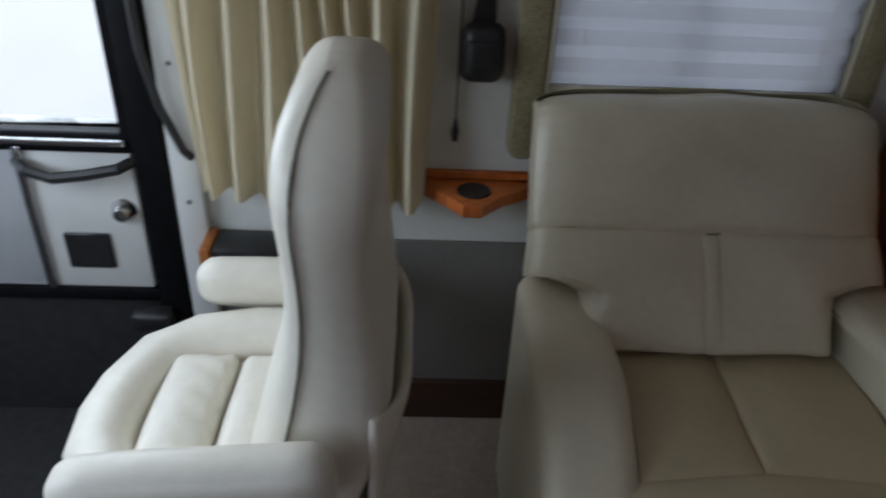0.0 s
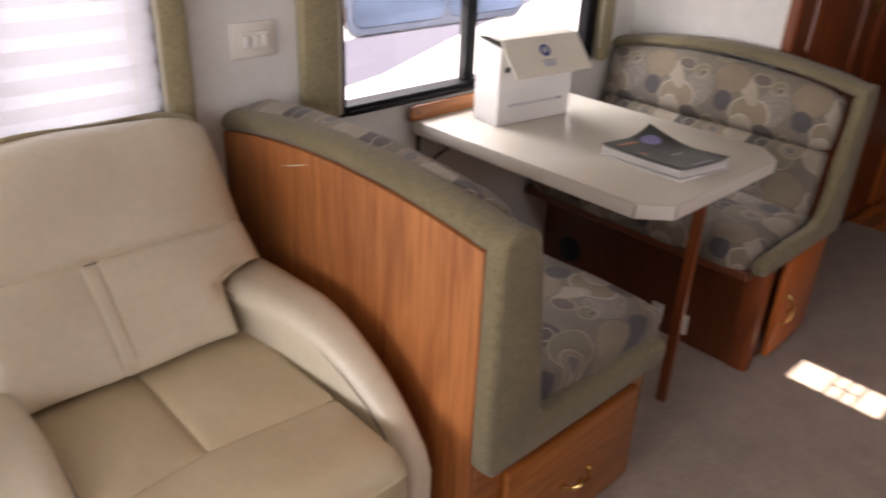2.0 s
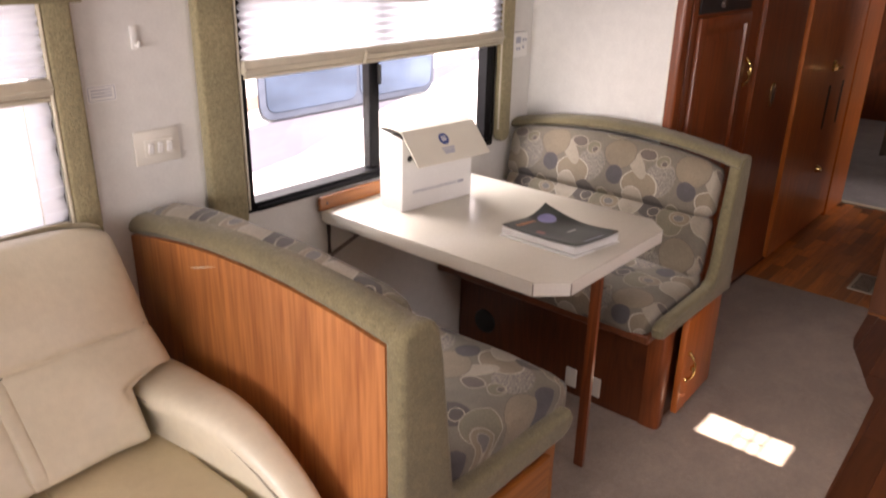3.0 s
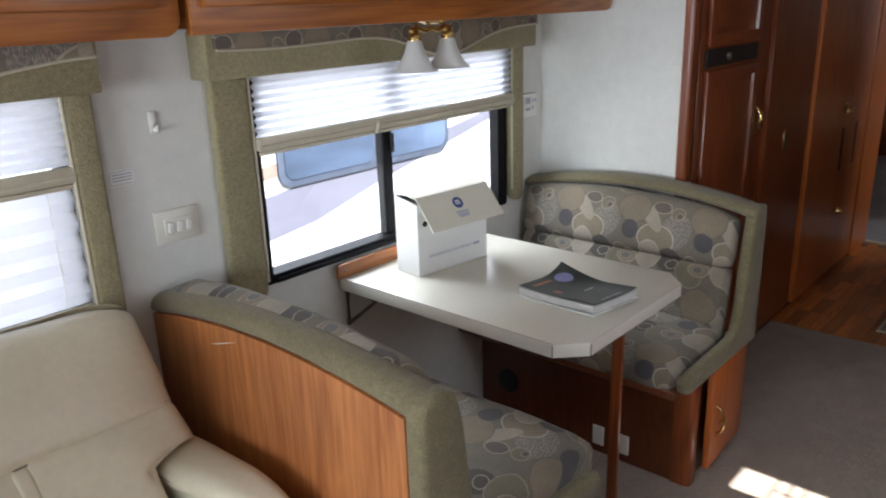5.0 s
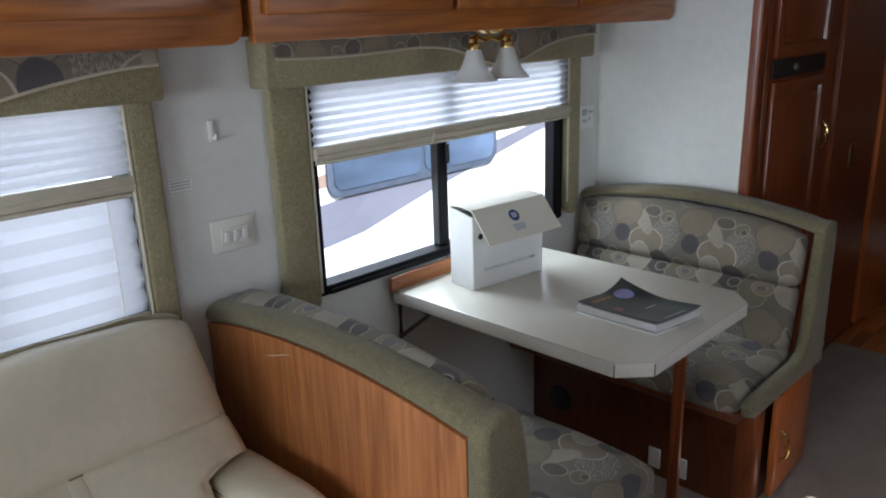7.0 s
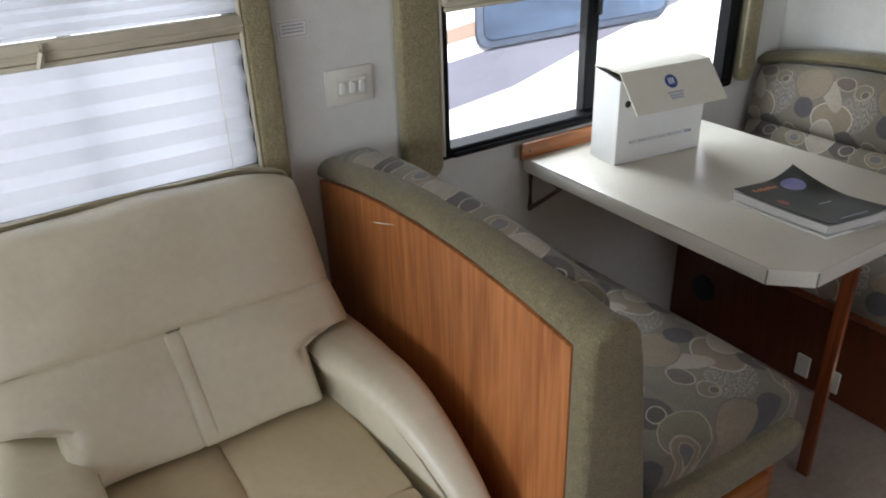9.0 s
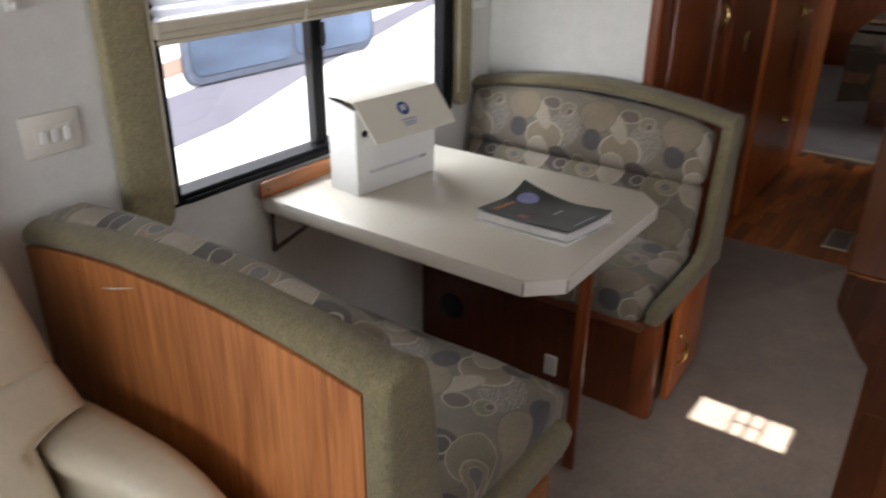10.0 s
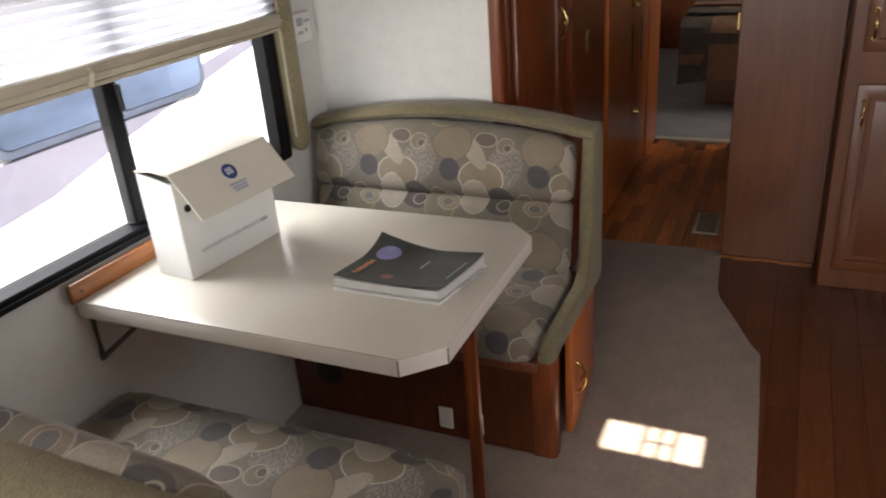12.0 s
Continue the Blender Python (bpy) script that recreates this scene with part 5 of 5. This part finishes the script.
part("cloth", bm, curtain_m, t)
part("curtain_rail", box(-0.70, -0.09, 1.895, -0.16, -0.06, 1.915, 0.004), cream_rail, t)

t = thing("corner_shelf", (-0.09, -0.06, 0.64), "small oak cup shelf with a cut-out, fixed to wall", "shelf")
pts = [(-0.200, -0.001), (-0.200, -0.040), (-0.150, -0.090), (-0.122, -0.126), (-0.085, -0.128), (-0.035, -0.075), (-0.010, -0.062), (0.020, -0.040), (0.020, -0.001)]
part("board", prism(pts, 0.655, 0.683, "z", 0.004), door_wood, t)
part("back_rail", box(-0.200, -0.014, 0.6835, 0.020, -0.001, 0.703, 0.003), door_wood, t)
part("cup_hole", lathe([(0.0, 0.0005), (0.030, 0.0005), (0.034, 0.002), (0.036, 0.0)], (-0.098, -0.062, 0.6832), 20), black_plastic, t, "round dark cup recess")

t = thing("radio_microphone", (-0.10, -0.03, 0.92), "black hand microphone hanging on its strap and cord", "microphone")
part("strap", prism([(-0.125, 1.0), (-0.075, 1.0), (-0.078, 1.06), (-0.076, 1.30), (-0.125, 1.30), (-0.112, 1.08)], -0.030, -0.022, "y", 0.003), black_plastic, t)
part("body", cushion(-0.098, -0.038, 0.965, 0.042, 0.024, 0.056, 0.0235, 8, (0, 0.006, 0), 0.002), black_plastic, t)
part("grille", cushion(-0.098, -0.064, 0.965, 0.030, 0.006, 0.03, 0.005, 5, (0, 0.003, 0), 0.0), black_plastic, t)
part("cord", tube([(-0.138, -0.02, 1.30), (-0.140, -0.02, 1.0), (-0.141, -0.02, 0.80)], 0.0022, 6), black_plastic, t)
part("cord_weight", lathe([(0.0, 0.05), (0.004, 0.045), (0.008, 0.02), (0.006, 0.0), (0, 0)], (-0.141, -0.02, 0.775), 10), black_plastic, t)

t = tagged(thing("door_1", (-1.27, 0, 0.38), "white and grey cab door with black window frame", "door"), kind="structure")
part("door_panel", box(-1.76, -0.018, 0.385, -0.800, -0.001, 0.735, 0.006, 2), door_white, t)
part("vinyl_inset", box(-1.74, -0.026, 0.395, -1.035, -0.0185, 0.725, 0.006, 2), grey_vinyl, t)
part("inset_trim", box(-1.034, -0.029, 0.385, -1.014, -0.0185, 0.735, 0.004, 2), chrome, t)
part("window_frame", frame_rect(-1.80, 0.725, -0.765, 1.52, 0.045, -0.028, 0.046), black_alu, t)
part("sill_moulding", box(-1.78, -0.038, 0.742, -0.80, -0.0285, 0.758, 0.004, 2), chrome, t)
part("door_post", box(-0.790, -0.034, 0.30, -0.725, -0.001, 1.60, 0.006, 2), black_alu, t, "black door post seal")
part("lower_seal", box(-1.80, -0.024, 0.352, -0.79, -0.001, 0.3845, 0.005, 2), black_alu, t)
part("lower_panel", box(-1.80, -0.014, 0.0, -0.745, -0.001, 0.350, 0.004), dark_mat, t)
part("grab_handle", tube([(-1.030, -0.022, 0.700), (-1.0, -0.055, 0.695), (-0.95, -0.058, 0.680), (-0.88, -0.058, 0.690), (-0.82, -0.050, 0.700), (-0.80, -0.022, 0.703)], 0.012, 8), black_plastic, t)
part("lock_knob", turn(lathe([(0.0, 0.028), (0.014, 0.026), (0.021, 0.018), (0.023, 0.008), (0.028, 0.0)], (0, 0, 0), 20), pose(-0.835, -0.0185, 0.588, 90, 0, 0)), chrome, t, "chrome lock knob")
part("speaker_grille", box(-0.975, -0.024, 0.440, -0.875, -0.0185, 0.530, 0.004), black_plastic, t)
part("hinge_block", cushion(-0.80, -0.060, 0.330, 0.045, 0.025, 0.025, 0.012, 4, (0, 0, 0), 0), black_plastic, t)
p = part("pane", plane_pane(-1.755, 0.77, -0.81, 1.475, 0.02), glass, t, "clear glass", False)
p.visible_shadow = False
t = thing("door_frame_post", (-0.695, 0, 0.0), "white door jamb with screws beside the cab door", "post")
part("jamb", box(-0.722, -0.030, 0.30, -0.660, -0.001, 1.70, 0.008, 2), door_white, t)
part("belt", tube([(-0.74, -0.05, 1.40), (-0.735, -0.05, 0.95), (-0.715, -0.048, 0.84), (-0.682, -0.045, 0.745), (-0.672, -0.034, 0.725)], 0.009, 6), black_plastic, t, "black belt strap")
for z in (0.62, 0.74, 0.92):
    part("screw", turn(lathe([(0, 0.003), (0.005, 0.0022), (0.006, 0)], (0, 0, 0), 10), pose(-0.69, -0.0305, z, 90, 0, 0)), chrome, t)
t = thing("side_console", (-0.58, -0.06, 0.46), "oak edged black side ledge behind the seat arm", "ledge")
part("top", box(-0.64, -0.10, 0.515, -0.42, -0.010, 0.545, 0.006, 2), black_plastic, t)
part("edge", box(-0.665, -0.105, 0.49, -0.6405, -0.010, 0.548, 0.006, 2), oak_x, t)

# ---- passage fronts ----
FY = HALL_Y + 0.018
t = thing("end_post", (2.43, -0.58, 0), "dark cherry post closing the papered partition", "post")
part("post", prism(rounded(2.402, -0.598, 2.462, -0.566, 0.012, 5, "ab"), 0.0, CEIL - 0.001, "z"), cherry_z, t)
part("edge_strip", box(2.4005, -0.5655, 0.8, 2.4085, -0.558, CEIL - 0.002, 0.001), ivory, t, "pale edge strip")
t = thing("pantry_cabinet", (2.80, -0.57, 0), "tall cherry-stained pantry with raised panel doors", "cabinet")
part("body", box(2.50, HALL_Y - 0.002, 0, 3.15, HALL_Y + 0.018, CEIL - 0.001, 0.002), cherry_z, t)
d = panel_door(t, 2.535, 1.345, 3.005, CEIL - 0.03, HALL_Y - 0.003, cherry_z, cherry_z)
d = panel_door(t, 2.535, 0.10, 3.005, 1.265, HALL_Y - 0.003, cherry_z, cherry_z)
part("handle", handle_bow((3.055, HALL_Y - 0.004, 1.03), (0, 0, 1), MINUS_Y, 0.10), brass, t, "brass pull")
part("stereo", box(2.535, HALL_Y - 0.012, 1.275, 3.005, HALL_Y - 0.0025, 1.335, 0.003), black_plastic, t, "black built-in stereo panel")
part("stereo_knob", turn(lathe([(0, 0.012), (0.012, 0.012), (0.014, 0)], (0, 0, 0), 12), pose(2.72, HALL_Y - 0.012, 1.305, 90, 0, 0)), steel_dark, t)
t = thing("wardrobe_panel", (3.43, -0.57, 0), "tall dark wooden sliding panel with brass finger pull", "door")
part("panel", box(3.165, HALL_Y - 0.010, 0.02, 3.735, HALL_Y + 0.019, CEIL - 0.002, 0.004), cherry_z, t)
part("stile", box(3.165, HALL_Y - 0.018, 0.02, 3.225, HALL_Y - 0.0105, CEIL - 0.002, 0.003), cherry_z, t)
part("finger_pull", prism(rounded(3.40, 0.84, 3.455, 0.945, 0.02, 5), HALL_Y - 0.014, HALL_Y - 0.0105, "y", 0.002), brass, t, "brass oval finger pull")
part("pull_recess", prism(rounded(3.414, 0.856, 3.441, 0.929, 0.012, 5), HALL_Y - 0.0155, HALL_Y - 0.0142, "y"), steel_dark, t)
t = tagged(thing("door_2", (4.40, -0.58, 0), "orange oak passage door with brass lever and slots", "door"), kind="structure")
part("leaf", box(3.765, HALL_Y - 0.022, 0.02, 4.74, HALL_Y + 0.018, CEIL - 0.004, 0.004), door_wood, t)
for a, b in ((4.285, 4.315), (4.53, 4.56)):
    part("slot", box(a, HALL_Y - 0.0245, 0.60, b, HALL_Y - 0.0225, 0.83, 0.0008), black_plastic, t, "dark vent slot")
part("lever", tube([(4.30, HALL_Y - 0.023, 0.93), (4.30, HALL_Y - 0.06, 0.93), (4.27, HALL_Y - 0.065, 0.93), (4.19, HALL_Y - 0.062, 0.932)], 0.010, 8), brass, t, "brass lever handle")
part("rose", turn(lathe([(0, 0.01), (0.026, 0.008), (0.03, 0)], (0, 0, 0), 18), pose(4.30, HALL_Y - 0.0225, 0.93, 90, 0, 0)), brass, t)
part("latch_knob", turn(lathe([(0, 0.03), (0.014, 0.028), (0.016, 0.01), (0.022, 0)], (0, 0, 0), 16), pose(4.36, HALL_Y - 0.0225, 0.37, 90, 0, 0)), brass, t)
part("jamb", box(4.742, HALL_Y - 0.030, 0, 5.098, HALL_Y + 0.018, CEIL - 0.003, 0.004), door_wood, t)
t = thing("refrigerator_surround", (3.54, -1.32, 0), "brown wood-grain cabinet side panel by the passage", "cabinet")
part("panel", box(3.478, -1.505, 0.0055, 3.599, -1.148, CEIL - 0.002, 0.004), fridge_wood, t)
part("foot_strip", box(3.475, -1.50, -0.011, 3.598, -1.15, 0.005, 0.002), oak_x, t, "light oak strip at the floor")
part("catch", box(3.470, -1.152, 0.93, 3.4775, -1.138, 0.995, 0.003), brass, t, "brass door catch")
t = thing("galley_cabinet", (3.5, -1.98, 0), "brown wooden cabinet with raised panel doors", "cabinet")
part("body", box(3.318, -2.445, -0.010, 3.476, -1.512, CEIL - 0.002, 0.004), fridge_wood, t)
R = Matrix.Rotation(radians(-90), 4, "Z")
for a, b in ((1.555, 2.00), (2.02, 2.43)):
    for z0, z1 in ((0.075, 0.775), (0.885, 1.60)):
        d = panel_door(t, a, z0, b, z1, 0, fridge_wood, fridge_wood, m=Matrix.Translation((3.317, 0, 0)) @ R)
        part("handle", handle_bow((3.298, -a - 0.025, z0 + (0.09 if z0 > 0.5 else 0.60)), (0, 0, 1), (-1, 0, 0), 0.09), brass, d, "brass pull")

# ---- bedroom seen through the passage ----
t = thing("bed", (6.6, -1.25, 0), "bed with brown and rust banded bedspread hanging down", "bed")
part("bed_box", box(5.98, -1.95, 0.003, 7.6, -0.80, 0.34, 0.01), cherry_x, t, "dark wooden bed box")
part("mattress", cushion(6.78, -1.30, 0.46, 0.86, 0.66, 0.12, 0.08, 8, (0, 0, 0.02), 0.005), plaid_a, t)


def spread_strip(y0, y1, off):
    bm = bmesh.new()
    pr = [(7.5, 0.605), (6.4, 0.60), (5.98, 0.585), (5.90, 0.54), (5.87, 0.42), (5.86, 0.28), (5.84, 0.16)]
    n = 6
    g = []
    for i, (x, z) in enumerate(pr):
        g.append([bm.verts.new((x - off + 0.03 * math.sin(9 * (y0 + (y1 - y0) * j / n)) * (i > 3), y0 + (y1 - y0) * j / n, z + off + (0.05 * math.sin((y0 + (y1 - y0) * j / n) * 5) if i == 6 else 0))) for j in range(n + 1)])
    for a, b in zip(g, g[1:]):
        for j in range(n):
            bm.faces.new((a[j], b[j], b[j + 1], a[j + 1]))
    return bm


for k in range(7):
    y = -0.62 - k * 0.20
    part("spread_band", spread_strip(y, y - 0.2, 0.0), plaid_b if k % 2 else plaid_a, t, "woven band of the bedspread", True)
for k, (x, z) in enumerate(((6.15, 0.606), (6.5, 0.612), (5.855, 0.44), (5.85, 0.30))):
    part("cross_band", box(x - (0.08 if k < 2 else 0.006), -2.0, z, x + (0.08 if k < 2 else 0.0), -0.63, z + (0.006 if k < 2 else 0.07), 0.002), plaid_b if k % 2 else plaid_a, t)

# ---- outside: the coach parked alongside ----
CY = 2.0
t = thing("parked_coach", (3.0, 3.2, -0.75), "white parked motor coach with grey stripes and tinted windows", "vehicle")
part("body", box(-7.0, CY, -0.45, 9.0, CY + 2.5, 2.7, 0.12, 4), coach_white, t)
part("skirt", box(-6.9, CY + 0.02, -0.74, 8.9, CY + 2.4, -0.4505, 0.01), coach_grey, t)
for x0, x1 in ((2.60, 4.12), (5.6, 6.9)):
    w = part("coach_window", prism(rounded(x0, 0.485, x1, 1.14, 0.10, 8), CY - 0.022, CY - 0.001, "y", 0.006), coach_rubber, t, "slate rubber window surround")
    part("pane", prism(rounded(x0 + 0.045, 0.53, x0 + (x1 - x0) * 0.50, 1.095, 0.07, 8), CY - 0.028, CY - 0.0225, "y"), coach_glass, w, "tinted glass")
    part("pane", prism(rounded(x0 + (x1 - x0) * 0.50 + 0.03, 0.53, x1 - 0.045, 1.095, 0.07, 8), CY - 0.028, CY - 0.0225, "y"), coach_glass, w, "tinted glass")
part("grey_stripe", prism([(0.9, 0.02), (2.3, 0.165), (2.87, 0.235), (3.4, 0.375), (4.15, 0.54), (4.6, 0.64), (5.6, 0.82), (5.6, 0.90), (4.6, 0.715), (4.15, 0.64), (3.4, 0.56), (2.6, 0.465), (2.28, 0.43), (0.9, 0.32)], CY - 0.004, CY - 0.0005, "y"), coach_grey, t, "grey swoosh stripe")
part("tan_stripe", prism([(0.9, 0.50), (2.28, 0.535), (2.60, 0.565), (2.60, 0.645), (2.28, 0.602), (0.9, 0.57)], CY - 0.004, CY - 0.0005, "y"), coach_tan, t, "tan pinstripe")

# ---- boards of the passage floor and the galley floor, last ----
vent = thing("floor_vent", (3.81, -1.06, 0), "beige metal floor register with slots", "vent")
part("rim", prism([(3.69, -1.115), (3.93, -1.115), (3.93, -1.005), (3.69, -1.005)], 0.0, 0.006, "z", 0.002), cream_rail, vent)
for i in range(9):
    part("slot", box(3.705 + i * 0.024, -1.10, 0.0062, 3.717 + i * 0.024, -1.02, 0.0075, 0), steel_dark, vent)
plank_floor = setting("floor_passage", box(3.536, -1.15, -0.0118, 5.09, HALL_Y, -0.0065, 0), galley_wood, "strip plank floor in the passage", "floor")
galley_floor = setting("floor_galley", box(-0.8, -2.45, -0.0118, 3.60, -1.16, -0.0112, 0), galley_wood, "dark strip plank floor in the galley", "floor")


def board_mesh(name, length, width, height, material):
    bm = box(0, 0, 0, length, width, height, 0.0008)
    me = bpy.data.meshes.new(name)
    bm.to_mesh(me)
    bm.free()
    me.materials.append(material)
    return me


rng = random.Random(4)
lengths = (0.22, 0.31, 0.40)
strip = [board_mesh("plank", L - 0.001, 0.0560, 0.0062, plank_wood) for L in lengths]
y = -1.149
while y < HALL_Y - 0.03:
    x = 3.537
    while x < 5.085:
        k = rng.randrange(3)
        if x + lengths[k] > 5.088:
            k = 0
        if x + lengths[k] > 5.10:
            break
        ob = new("plank", strip[k])
        ob.location = (x, y, -0.0065)
        ob.parent = plank_floor
        x += lengths[k]
    y += 0.0570
wide = [board_mesh("plank", L - 0.001, 0.0892, 0.007, galley_wood) for L in (0.6, 0.9, 1.2)]
y = -2.449
while y < -1.17:
    x = 0.6 - rng.random() * 0.3
    while x < 3.55:
        k = rng.randrange(3)
        L = (0.6, 0.9, 1.2)[k]
        if x + L > 3.59:
            k, L = 0, 0.6
        if x + L > 3.62:
            break
        ob = new("plank", wide[k])
        ob.location = (x, y, -0.0112)
        ob.parent = galley_floor
        x += L
    y += 0.0895
